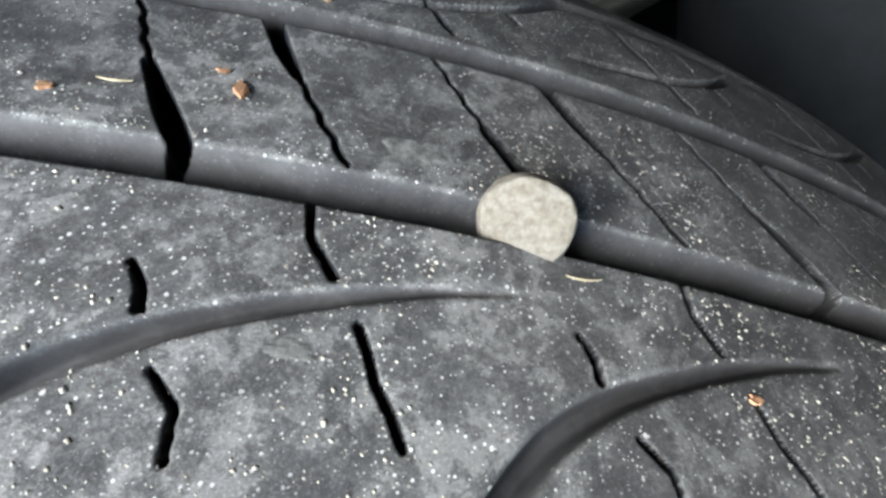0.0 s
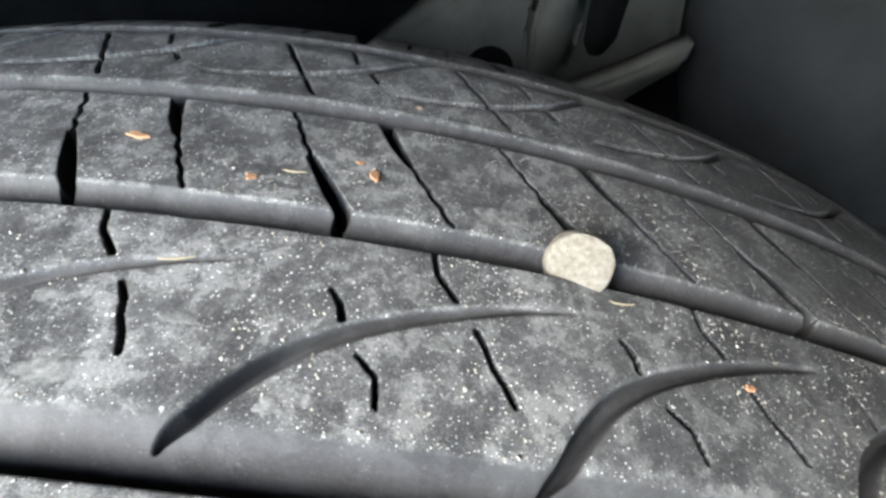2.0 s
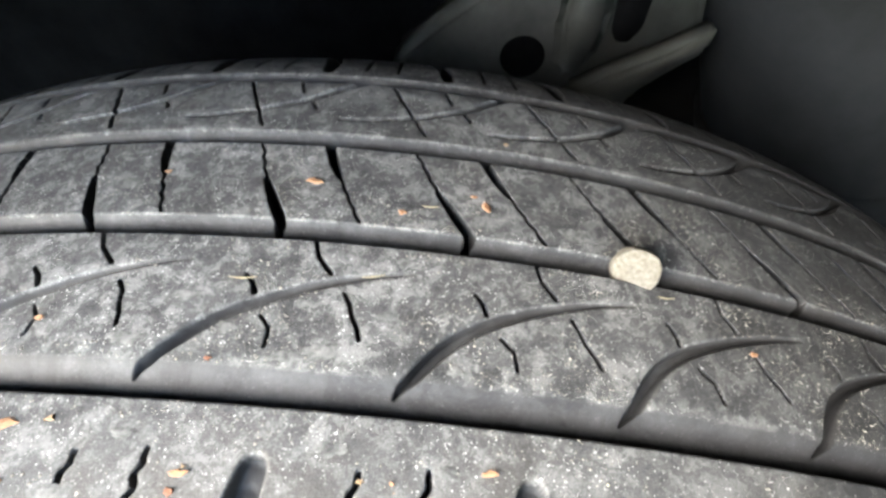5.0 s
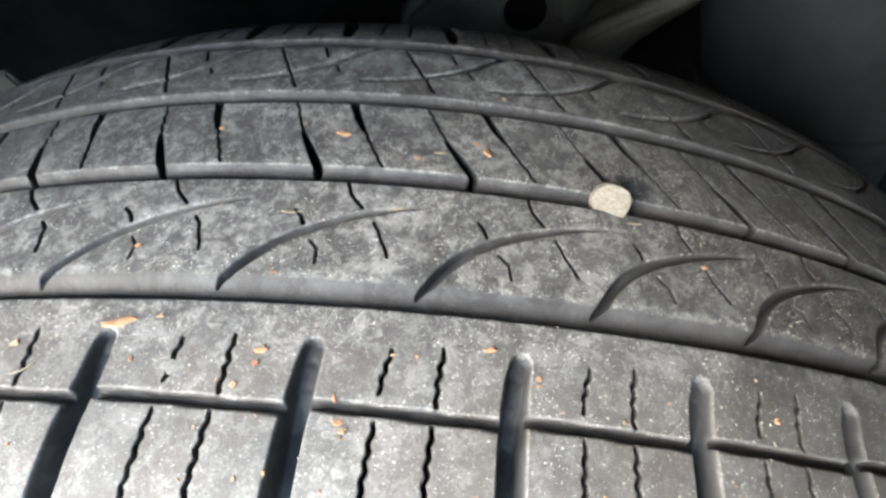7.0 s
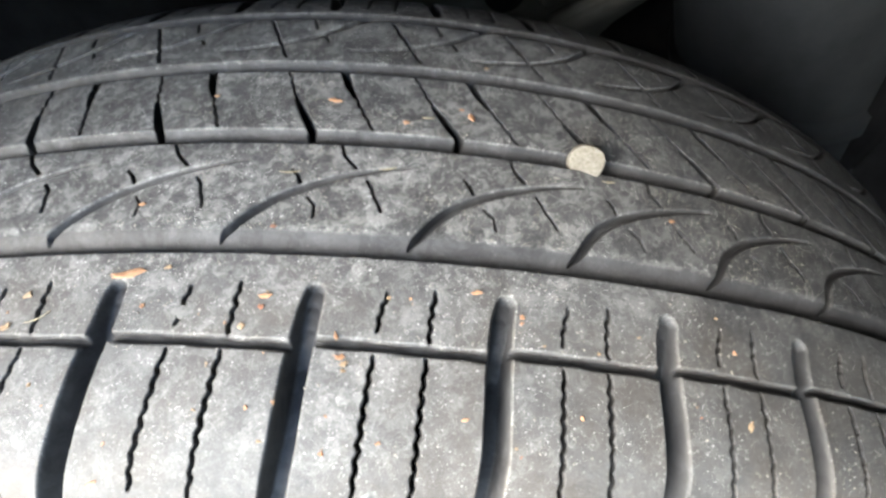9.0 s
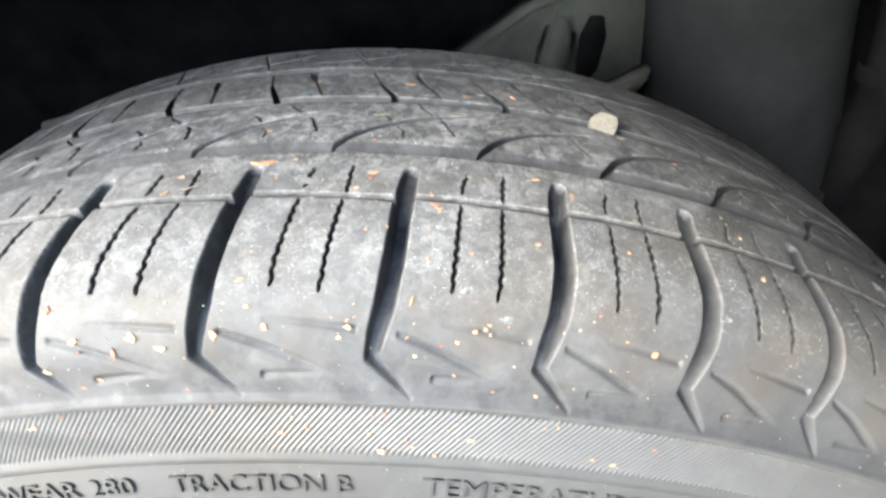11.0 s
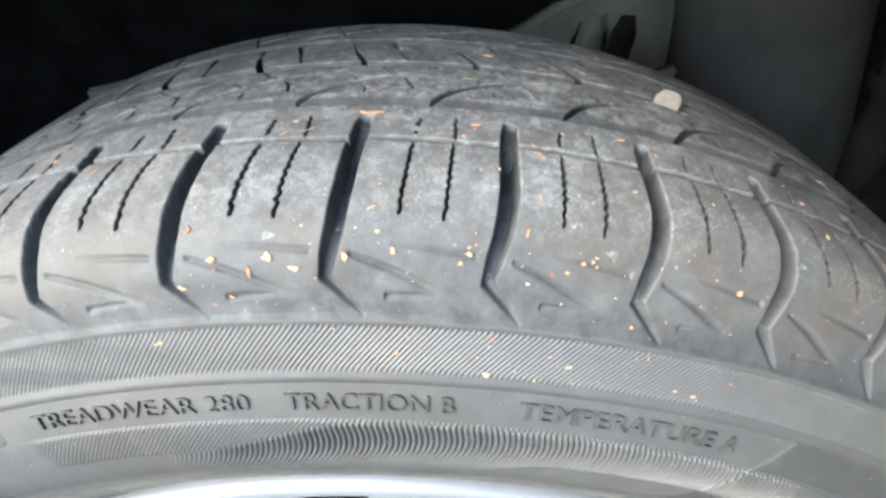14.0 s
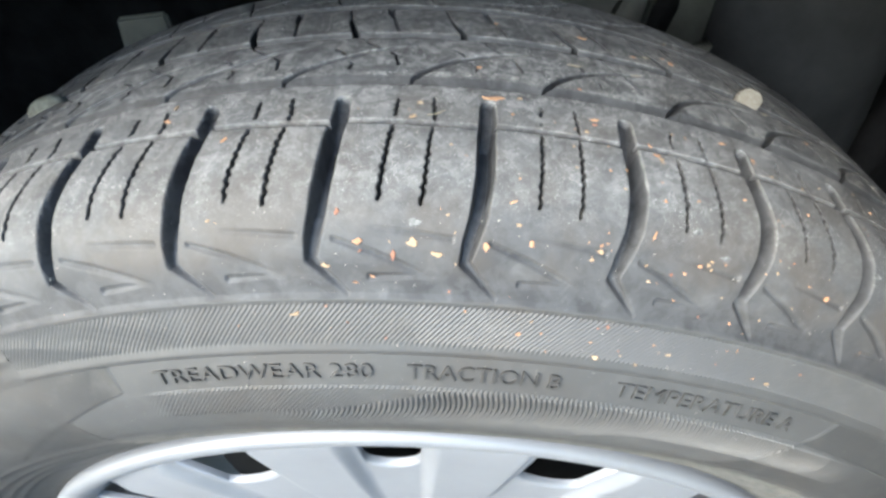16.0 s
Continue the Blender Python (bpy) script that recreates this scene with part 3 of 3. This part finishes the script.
def lathe(bm, profile, a0=0.0, a1=360.0, n=180):
    rings = []
    for i in range(n + 1 if a1 - a0 < 360 else n):
        a = radians(a0 + (a1 - a0) * i / n)
        rings.append([bm.verts.new((r * math.sin(a), y, r * math.cos(a) + HUB)) for y, r in profile])
    for i in range(n):
        p, q = rings[i], rings[(i + 1) % len(rings)]
        for j in range(len(profile) - 1):
            bm.faces.new((p[j], p[j + 1], q[j + 1], q[j]))


bm = bmesh.new()
lathe(bm, [(.112, .2125), (.110, .208), (.10, .202), (.06, .194), (.0, .194), (-.03, .1945), (-.034, .1955)])
rim = smooth(part("rim", bm, ALLOY, wheel, "silver painted alloy rim"))
bm = bmesh.new()
lathe(bm, [(-.037, .2115), (-.041, .2127), (-.045, .2136), (-.0476, .2131), (-.0492, .2112), (-.0490, .2075), (-.0474, .2040), (-.0445, .2012), (-.0405, .1990), (-.036, .1965), (-.031, .1945)])
smooth(part("flange", bm, ALLOY, rim, "polished rounded rim lip"))


WINDOW_STEP = 360 / 14


def face_edge(a):
    """Outer radius of the wheel face at the angle a, and how far a sits inside a spoke: windows are bowls cut in from the rim."""
    k = round((a + 37.0) / WINDOW_STEP)
    d = a + 37.0 - k * WINDOW_STEP
    half, deep = (6.0, .036) if k % 2 == 0 else (4.3, .030)
    if abs(d) >= half:
        return .1985, min(1.0, (abs(d) - half) / 2.5)
    return .1985 - deep - .008 * (1 - (abs(d) / half) ** 2.2) ** 0.6, 0.0


bm = bmesh.new()
rows_ = []
for i in range(1120):
    a = i * 360 / 1120
    top, solid = face_edge(a)
    proud = .004 * step01(solid)
    c_, s_ = math.cos(radians(a)), math.sin(radians(a))
    prof = [(top, -.0350), (top - .0003, -.0375), (top - .0012, -.0385)]
    for f in (.02, .06, .15, .3, .45, .6, .75, .9, 1.0):
        r = top - .0012 - (top - .0312) * f
        fade = max(0.0, min(1.0, (r - .09) / .05))
        prof.append((r, -.0385 - .0012 * f - proud * fade * min(1.0, max(0.0, (.1985 - r) / .008))))
    rows_.append([bm.verts.new((r * s_, y, r * c_ + HUB)) for r, y in prof])
for p, q in zip(rows_, rows_[1:] + rows_[:1]):
    for j in range(len(p) - 1):
        bm.faces.new((p[j], p[j + 1], q[j + 1], q[j]))
smooth(part("rim_face", bm, ALLOY, rim, "silver wheel face with bowl-shaped windows"))
bm = bmesh.new()
lathe(bm, [(-.0405, .034), (-.046, .033), (-.0475, .030), (-.0478, .0)], 0, 360, 64)
smooth(part("hub_cap", bm, ALLOY, rim, "round silver hub cap"))
bm = bmesh.new()
lathe(bm, [(.02, .02), (.018, .15), (.03, .152), (.034, .02)], 0, 360, 72)
smooth(part("brake_disc", bm, DARKSTEEL, wheel, "dark brake disc behind the wheel face"))

# ---- the pebble wedged in the groove ----


def pebble(theta, s, wide, deep, tall, lift, clip, face, mat):
    """A rounded stone, cut off where the groove wall presses on it, with one broken flat face that looks outward and to the street."""
    o, e, c, n = surface_frame(theta, s)
    out = Vector((-.24, -.70, .66)).normalized()
    b = bmesh.new()
    bmesh.ops.create_icosphere(b, subdivisions=5, radius=1)
    for v in b.verts:
        p = v.co.copy()
        x, y, z = (math.copysign(abs(k) ** 0.9, k) for k in p)
        q = Vector((x, y, z))
        over = q.dot(out) - face
        if over > 0:
            q = q - out * over * .9
        q = q * (1 + 0.05 * noise.noise(p * 1.6) + 0.02 * noise.noise(p * 5) + 0.012 * noise.noise(p * 16) + .006 * noise.noise(p * 40))
        y = max(q.y * deep, clip)
        v.co = o + e * (q.x * wide) + c * y + n * (q.z * tall + lift)
    return smooth(part("pebble", b, mat))


tagged(pebble(12.4, 7.0, .0043, .0038, .0041, .0005, -.0034, .42, STONE), "pale rounded pebble wedged in a tyre groove", "pebble")
tagged(pebble(-32.6, 7.0, .0085, .0036, .0042, -.0008, -.0031, .9, GREYSTONE), "long olive-grey stone stuck in a tyre groove", "pebble")

# ---- what lies on the tyre ----


def flat_here(theta, s):
    """True where the tread's outer face is whole, with no groove under the place."""
    i = min(len(FINE_T) - 1, int(np.searchsorted(FINE_T, theta)))
    j = min(len(FINE_S) - 1, int(np.searchsorted(FINE_S, s)))
    return grids[0][3][i, j] > 0.7 or s < -66


def chip(theta, s, long, wide, turn, mat, seed):
    """A splinter of wood: an uneven, slightly bent sliver."""
    rnd = random.Random(seed)
    o, e, c, n = surface_frame(theta, s)
    a = radians(turn)
    x, y = e * math.cos(a) + c * math.sin(a), c * math.cos(a) - e * math.sin(a)
    thick = min(0.00016, wide * 0.0001) + 0.00009
    b = bmesh.new()
    outline = []
    sharp = rnd.uniform(.5, 1.0)
    for k in range(13):
        f = 2 * math.pi * (k + rnd.uniform(-.3, .3)) / 13
        cx, sx = math.cos(f), math.sin(f)
        outline.append((math.copysign(abs(cx) ** sharp, cx) * long / 2000 * rnd.uniform(.45, 1.2), math.copysign(abs(sx) ** 1.2, sx) * wide / 2000 * rnd.uniform(.3, 1.3)))
    tilt, bend = rnd.uniform(-.08, .08), rnd.uniform(0, .12)
    low, top = [], []
    for px, py in outline:
        base = o + x * px + y * py + n * (px * tilt + bend * abs(px) + 0.00004)
        low.append(b.verts.new(base))
        top.append(b.verts.new(base + n * thick * rnd.uniform(.7, 1.2) - (x * px + y * py) * .12))
    b.faces.new(top)
    b.faces.new(low[::-1])
    for k in range(13):
        b.faces.new((low[k], low[(k + 1) % 13], top[(k + 1) % 13], top[k]))
    return part("wood_chip", b, mat)


O, P, R = (WOOD, "splinter of orange-brown wood lying on the tyre"), (PALE_WOOD, "pale yellow crumb of wood lying on the tyre"), (RED_WOOD, "dark red-brown scrap of bark on the tyre")
CHIPS = [
    (-1.96, -28.4, 6.6, 2.0, 18, O), (2.74, -32.1, 2.8, 1.0, 13, O), (2.68, -34.2, 1.5, 0.9, 5, R), (9.55, -29.2, 2.4, 0.8, 14, O), (3.35, 16.4, 3.3, 1.3, -3, O),
    (6.38, 10.7, 1.7, 1.2, -19, O), (8.95, 14.1, 2.7, 1.5, -64, O), (8.55, 16.4, 1.3, 1.0, 8, O), (-1.7, 17.6, 1.6, 1.1, -2, O), (-5.38, -31.9, 1.9, 1.4, 35, P),
    (2.19, -38.0, 1.4, 1.1, 24, P), (5.33, -42.6, 2.0, 1.2, 5, O), (-5.75, -38.4, 2.4, 1.6, 49, P), (17.29, -6.4, 1.4, 1.1, 12, O), (19.15, -34.9, 1.2, 1.0, -62, O),
    (5.2, -39.2, 1.8, 0.6, -69, O), (5.51, -44.8, 1.2, 0.6, 6, P), (6.69, -31.3, 0.9, 0.7, 6, P), (19.02, -48.1, 2.2, 1.0, 68, P), (9.2, -50.8, 1.6, 0.6, 14, O),
    (2.38, -16.6, 1.3, 1.0, 4, R), (-2.71, -12.2, 1.5, 1.1, 0, O), (9.67, 33.2, 1.3, 1.0, 11, P), (-8.7, -65.0, 1.8, 1.4, 74, R), (-7.68, -71.4, 2.6, 1.5, 13, O),
    (-6.09, -74.5, 2.5, 1.4, -92, R), (-5.38, -71.5, 2.5, 2.0, -4, P), (-4.26, -73.8, 2.5, 1.8, -3, P), (-9.01, -77.4, 2.4, 1.3, -7, P), (-2.28, -71.5, 2.7, 1.4, -82, O),
    (-0.41, -70.2, 2.0, 1.2, -59, O), (2.55, -69.9, 1.9, 0.9, -6, P), (-10.93, -89.5, 2.5, 0.9, 17, P), (-7.04, -80.1, 1.3, 0.6, -33, O), (-7.82, -81.7, 1.3, 0.6, -14, O),
    (13.86, -69.7, 1.8, 1.4, 31, O), (5.13, -75.0, 0.9, 0.7, 5, P), (-1.16, -66.2, 1.4, 1.1, 0, P), (4.6, -64.6, 2.5, 0.7, 74, O), (3.78, -97.2, 1.9, 1.4, 3, P),
    (7.50, -93.2, 1.7, 1.0, 6, P), (-0.29, -93.0, 1.4, 1.0, 2, O), (6.02, -97.7, 1.1, 0.7, 4, P), (13.74, -95.6, 1.4, 0.9, 9, P), (-1.6, -61.5, 2.2, 0.9, 32, O),
    (-14.1, -45.5, 2.4, 1.2, 63, O), (-17.18, -28.4, 2.4, 1.6, 96, P), (-17.47, -34.4, 2.4, 1.4, -19, O), (5.5, -43.6, 1.6, 1.2, 11, P), (-0.68, -27.4, 1.5, 1.0, 6, P),
    (2.30, -72.0, 1.0, 0.8, 7, P), (7.07, -69.4, 1.1, 0.8, 9, O),
]
for k, (th, s_, lo, wi, tu, (mat, lb)) in enumerate(CHIPS):
    tagged(chip(*moulded(th, s_), lo * 1.05, wi, tu, mat, k), lb, "wood chip", "wood chips on the tyre")

# small crumbs of the same wood, mostly on the shoulder
rnd = random.Random(23)
for k in range(130):
    th, s_ = rnd.gauss(1.5, 7.5), rnd.choice((rnd.gauss(-71, 7), rnd.gauss(-71, 7), rnd.uniform(-100, -86), rnd.uniform(-62, -28), rnd.uniform(-62, -28)))
    if not -26 < th < 30 or not flat_here(th, s_):
        continue
    mat, lb = rnd.choice((O, P, P, O, R))
    lo = rnd.uniform(.35, 1.15)
    tagged(chip(th, s_, lo, lo * rnd.uniform(.4, .8), rnd.uniform(-90, 90), mat, 100 + k), lb.replace("splinter", "tiny splinter").replace("yellow crumb", "yellow speck").replace("scrap", "tiny scrap"), "wood chip", "wood chips on the tyre")


def straw(theta, s, long, turn, bow):
    o, e, c, n = surface_frame(theta, s)
    a = radians(turn)
    x, y = e * math.cos(a) + c * math.sin(a), c * math.cos(a) - e * math.sin(a)
    b = bmesh.new()
    rings = []
    for k in range(11):
        f = k / 10 - .5
        m = o + x * (f * long / 1000) + y * (bow * (f * f * 4 - 1) / 1000) + n * 0.00028
        w = 0.00013 * (1.1 - abs(f))
        rings.append([b.verts.new(m + (y * math.cos(q) + n * math.sin(q)) * w) for q in np.linspace(0, 2 * math.pi, 6, endpoint=False)])
    for p, q in zip(rings, rings[1:]):
        for j in range(6):
            b.faces.new((p[j], p[(j + 1) % 6], q[(j + 1) % 6], q[j]))
    return tagged(smooth(part("straw", b, STRAW)), "short bent stalk of dry straw on the tread", "straw", "straws on the tread")


for th, s_, lo, tu, bo in ((14.52, 0.3, 3.4, 7, .25), (5.9, -3.2, 3.7, 14, .2), (2.3, -4.9, 4.5, 3, .3), (-4.7, -36.5, 4.8, 28, .5), (7.2, 12.6, 3.0, 4, .2)):
    straw(*moulded(th, s_), lo, tu, bo)


def mud(theta, s, long, wide, turn, seed):
    """A skin of dried mud that follows the rubber, thin and ragged at its rim."""
    rnd = random.Random(seed)
    a = radians(turn)
    b = bmesh.new()
    rings = []
    ph = [rnd.uniform(0, 6.28) for _ in range(4)]
    for ring, lift in ((0.0, .00006), (.45, .000055), (.8, .00004), (1.0, -.00003)):
        row = []
        for k in range(36):
            f = 2 * math.pi * k / 36
            rag = 1 + .16 * math.sin(3 * f + ph[0]) + .1 * math.sin(5 * f + ph[1]) + .07 * math.sin(9 * f + ph[2]) + .05 * math.sin(14 * f + ph[3])
            px, py = math.cos(f) * long / 2 * ring * rag, math.sin(f) * wide / 2 * ring * rag
            u, v = px * math.cos(a) - py * math.sin(a), px * math.sin(a) + py * math.cos(a)
            row.append(b.verts.new(on_tyre(theta + u / DEG, s + v, lift)))
            if ring == 0.0:
                break
        rings.append(row)
    for k in range(36):
        b.faces.new((rings[0][0], rings[1][k], rings[1][(k + 1) % 36]))
    for p, q in zip(rings[1:], rings[2:]):
        for k in range(36):
            b.faces.new((p[k], q[k], q[(k + 1) % 36], p[(k + 1) % 36]))
    return tagged(smooth(part("mud_patch", b, MUD)), "thin patch of dried pale mud on the rubber", "mud", "dried mud on the tyre")


for k, m_ in enumerate([(5.03, -14.6, 6.0, 3.0, 7), (6.75, -0.4, 3.6, 2.2, 9), (11.65, 10.6, 4.6, 4.0, -12), (2.41, -12.4, 3.2, 2.0, 6), (-2.65, 14.5, 4.0, 3.0, 1),
                        (6.49, -61.9, 2.7, 1.8, 7), (8.09, -66.6, 2.6, 1.5, -1), (16.45, -60.0, 2.8, 1.8, -2), (-5.44, -67.0, 3.1, 1.8, -1), (5.6, -48.5, 2.6, 3.2, 10), (4.2, -15.6, 5.5, 1.8, 3), (8.4, -15.4, 2.6, 1.8, 5), (6.46, -9.1, 4.0, 1.6, 0), (4.12, -8.2, 3.4, 1.6, 8),
                        (0.9, -8.0, 4.6, 2.2, 4), (0.05, -14.5, 6.5, 2.4, 2), (12.06, 11.0, 3.0, 3.2, -10), (10.9, -8.3, 3.6, 1.6, 0),
                        (5.9, -28.4, 4.4, 2.0, 3), (8.6, -29.6, 3.6, 1.8, -4), (0.2, -35.3, 4.4, 2.6, 8), (0.58, 19.3, 3.0, 2.6, 5), (1.2, -28.4, 4.0, 1.8, 0)]):
    mud(*moulded(*m_[:2]), *m_[2:], k)

# grit: countless pale sand grains on the contact faces, a few on the sidewall
rnd = random.Random(11)
verts, faces = [], []
OCTA = [(1, 0, 0), (-1, 0, 0), (0, 1, 0), (0, -1, 0), (0, 0, 1), (0, 0, -1)]
TRIS = [(0, 2, 4), (2, 1, 4), (1, 3, 4), (3, 0, 4), (2, 0, 5), (1, 2, 5), (3, 1, 5), (0, 3, 5)]


def grit(count, t0, t1, s0, s1, small, large, gate):
    made = 0
    while made < count:
        th, s_ = rnd.uniform(t0, t1), rnd.uniform(s0, s1)
        if not flat_here(th, s_) or noise.noise((th * .35, s_ * .07, 3)) < gate * rnd.random():
            continue
        made += 1
        o, e, c, n = surface_frame(th, s_)
        size = small + (large - small) * rnd.random() ** 4
        o = o + n * size * .05
        base = len(verts)
        for v in OCTA:
            q = Vector((v[0] + rnd.uniform(-.35, .35), v[1] + rnd.uniform(-.35, .35), v[2] * .4 + rnd.uniform(-.1, .1))) * size
            verts.append(o + e * q.x + c * q.y + n * q.z)
        faces.extend([(a + base, b_ + base, d + base) for a, b_, d in TRIS])


grit(4200, -27, 38, -62, 74, .00005, .00024, .15)
grit(3400, -4, 24, -27, 26, .00004, .0002, .1)
grit(900, -6, 24, -22, 30, .0001, .0003, .1)
grit(700, -30, 38, -125, -64, .00007, .0003, -.2)
grit(900, -24, 32, -64, -27, .00008, .00026, -.1)
me = bpy.data.meshes.new("grit")
me.from_pydata([tuple(v) for v in verts], [], faces)
me.polygons.foreach_set("use_smooth", np.ones(len(faces), bool))
me.materials.append(GRAIN)
tagged(new("grit", me), "fine pale sand grains scattered on the tyre", "sand", "", "stuff")

# ---- wheel house, suspension and street ----


def liner_roof():
    """The arch liner: over the right of the wheel it comes out to the street side, over the left it draws back."""
    b = bmesh.new()
    rows_ = []
    for k in range(61):
        a = -105 + 210 * k / 60
        lean = math.sin(radians(max(-70, min(70, a * 3.2))))
        # unseen right overhang, stretched out to shade that side of the tread
        out = -.03 - .33 * lean if a > 0 else -.03 + .05 * lean
        prof = [(out - .004, .437), (out, .43), (out + .05, .436), (.22, .45), (.27, .445), (.295, .42), (.30, .30), (.30, .0)]
        rows_.append([b.verts.new((r * math.sin(radians(a)), y, r * math.cos(radians(a)) + HUB)) for y, r in prof])
    for p, q in zip(rows_, rows_[1:]):
        for j in range(len(p) - 1):
            b.faces.new((p[j], p[j + 1], q[j + 1], q[j]))
    ob = smooth(part("wheel_house", b, LINER))
    thick = ob.modifiers.new("thickness", "SOLIDIFY")
    thick.thickness, thick.offset = .004, 0.0
    return ob


tagged(liner_roof(), "black plastic wheel arch liner", "", "", "structure")


def slab(outline, y0, y1, mat, name, round_=.006):
    """A plate in the x-z plane with rounded rims."""
    b = bmesh.new()
    f = b.faces.new([b.verts.new((x, y0, z)) for x, z in outline])
    ext = bmesh.ops.extrude_face_region(b, geom=[f])
    bmesh.ops.translate(b, vec=(0, y1 - y0, 0), verts=[v for v in ext["geom"] if isinstance(v, bmesh.types.BMVert)])
    bmesh.ops.recalc_face_normals(b, faces=b.faces)
    bmesh.ops.bevel(b, geom=list(b.edges), offset=round_, segments=3, affect="EDGES", clamp_overlap=True)
    return part(name, b, mat)


knuckle = slab([(-.03, .44), (-.006, .552), (.02, .574), (.045, .592), (.07, .611), (.10, .624), (.139, .627), (.145, .60), (.151, .566), (.148, .557), (.134, .551), (.121, .54), (.113, .522), (.11, .44)], .225, .250, STEEL, "steering_knuckle")
tagged(smooth(knuckle), "dull grey cast steering knuckle behind the wheel", "suspension")


def boss(name, x, z, r, y0, y1, mat, parent, label=""):
    """A round machined lug with a rounded rim, standing out from a casting."""
    b = bmesh.new()
    prof = [(y1, r * 1.06), (y0 + r * .25, r), (y0 + r * .07, r * .93), (y0, r * .8), (y0, .0005)]
    rings = [[b.verts.new((x + q * math.sin(a), y, z + q * math.cos(a))) for a in np.linspace(0, 2 * math.pi, 48, endpoint=False)] for y, q in prof]
    for p, q in zip(rings, rings[1:]):
        for j in range(48):
            b.faces.new((p[j], p[(j + 1) % 48], q[(j + 1) % 48], q[j]))
    b.faces.new(rings[-1])
    bmesh.ops.recalc_face_normals(b, faces=b.faces)
    return smooth(part(name, b, mat, parent, label))


# Flat black pieces stand in for the shade inside the hole and slot.
boss("hole_disc", .063, .556, .0125, .2238, .226, LINER, knuckle, "black disc for the shade in a large round hole")
for nm_, mat_, y_, lb_, shape_ in (
        ("lug", STEEL, .216, "rounded cast lug", [(.079, .550), (.076, .582), (.082, .606), (.094, .613), (.101, .602), (.103, .577), (.099, .557), (.09, .547)]),
        ("slot", LINER, .2238, "black plate for the shade in an upright slot of the casting", [(.105, .572), (.104, .595), (.108, .607), (.117, .607), (.121, .595), (.120, .574), (.115, .566), (.109, .566)]),
        ("rib", STEEL, .213, "curved strengthening rib", [(.152, .581), (.151, .567), (.137, .556), (.122, .542), (.113, .522), (.085, .515), (.087, .543), (.108, .556), (.13, .567)])):
    piece = smooth(slab(shape_, y_, .227, mat_, nm_, .003 if nm_ == "rib" else .0009 if nm_ == "slot" else .006))
    piece.parent = knuckle
    tagged(piece, lb_)


def tube(points, radius, mat, name, n=14):
    """A bent bar or hose along points [(x, y, z)], smoothed."""
    cu = bpy.data.curves.new(name, "CURVE")
    cu.dimensions = "3D"
    cu.bevel_depth, cu.bevel_resolution = radius, 4
    sp = cu.splines.new("NURBS")
    sp.points.add(len(points) - 1)
    for q, p in zip(sp.points, points):
        q.co = (*p, 1)
    sp.use_endpoint_u, sp.order_u = True, 3
    tmp = new(name + "_line", cu)
    me_ = bpy.data.meshes.new_from_object(tmp.evaluated_get(bpy.context.evaluated_depsgraph_get()))
    bpy.data.objects.remove(tmp)
    me_.materials.clear()
    me_.materials.append(mat)
    return smooth(new(name, me_))



def turned(name, prof, x, y, mat, parent=None):
    """A round upright body [(z, radius)] that leans as the strut does."""
    b = bmesh.new()
    rings = [[b.verts.new((x - .4 * (z - .58) + r * math.sin(a), y - r * math.cos(a), z)) for a in np.linspace(0, 2 * math.pi, 56, endpoint=False)] for z, r in prof]
    for p, q in zip(rings, rings[1:]):
        for j in range(56):
            b.faces.new((p[j], p[(j + 1) % 56], q[(j + 1) % 56], q[j]))
    return smooth(part(name, b, mat, parent))


strut = tagged(turned("strut", [(.34, .066), (.52, .066), (.74, .067)], .219, .248, DARKSTEEL), "dark coated suspension strut in the wheel house", "suspension")
turned("collar", [(.488, .0663), (.49, .070), (.504, .070), (.506, .0663)], .219, .248, DARKSTEEL, strut)
turned("collar", [(.648, .0668), (.65, .072), (.656, .072), (.66, .0669)], .219, .248, DARKSTEEL, strut)
hose = tagged(tube([(.262, .20, .70), (.272, .20, .64), (.285, .195, .60), (.292, .195, .55), (.30, .20, .46)], .014, LINER, "brake_hose"), "thick black rubber hose hanging beside the strut", "hose")
for a_, b_ in (((.2705, .199, .640), (.273, .199, .630)), ((.2835, .196, .594), (.2855, .196, .584))):
    clip_ = tube([a_, tuple((p + q) / 2 for p, q in zip(a_, b_)), b_], .0165, LINER, "hose_clip")
    clip_.parent = hose
bracket = slab([(-.206, .540), (-.205, .565), (-.178, .5725), (-.176, .562), (-.184, .535)], .145, .149, STEEL, "liner_bracket", .0015)
tagged(bracket, "small grey sheet steel bracket on the liner", "bracket")

bm = bmesh.new()
bmesh.ops.create_grid(bm, x_segments=8, y_segments=8, size=40)
tagged(part("ground", bm, ASPHALT), "dark asphalt street surface", "", "", "structure")
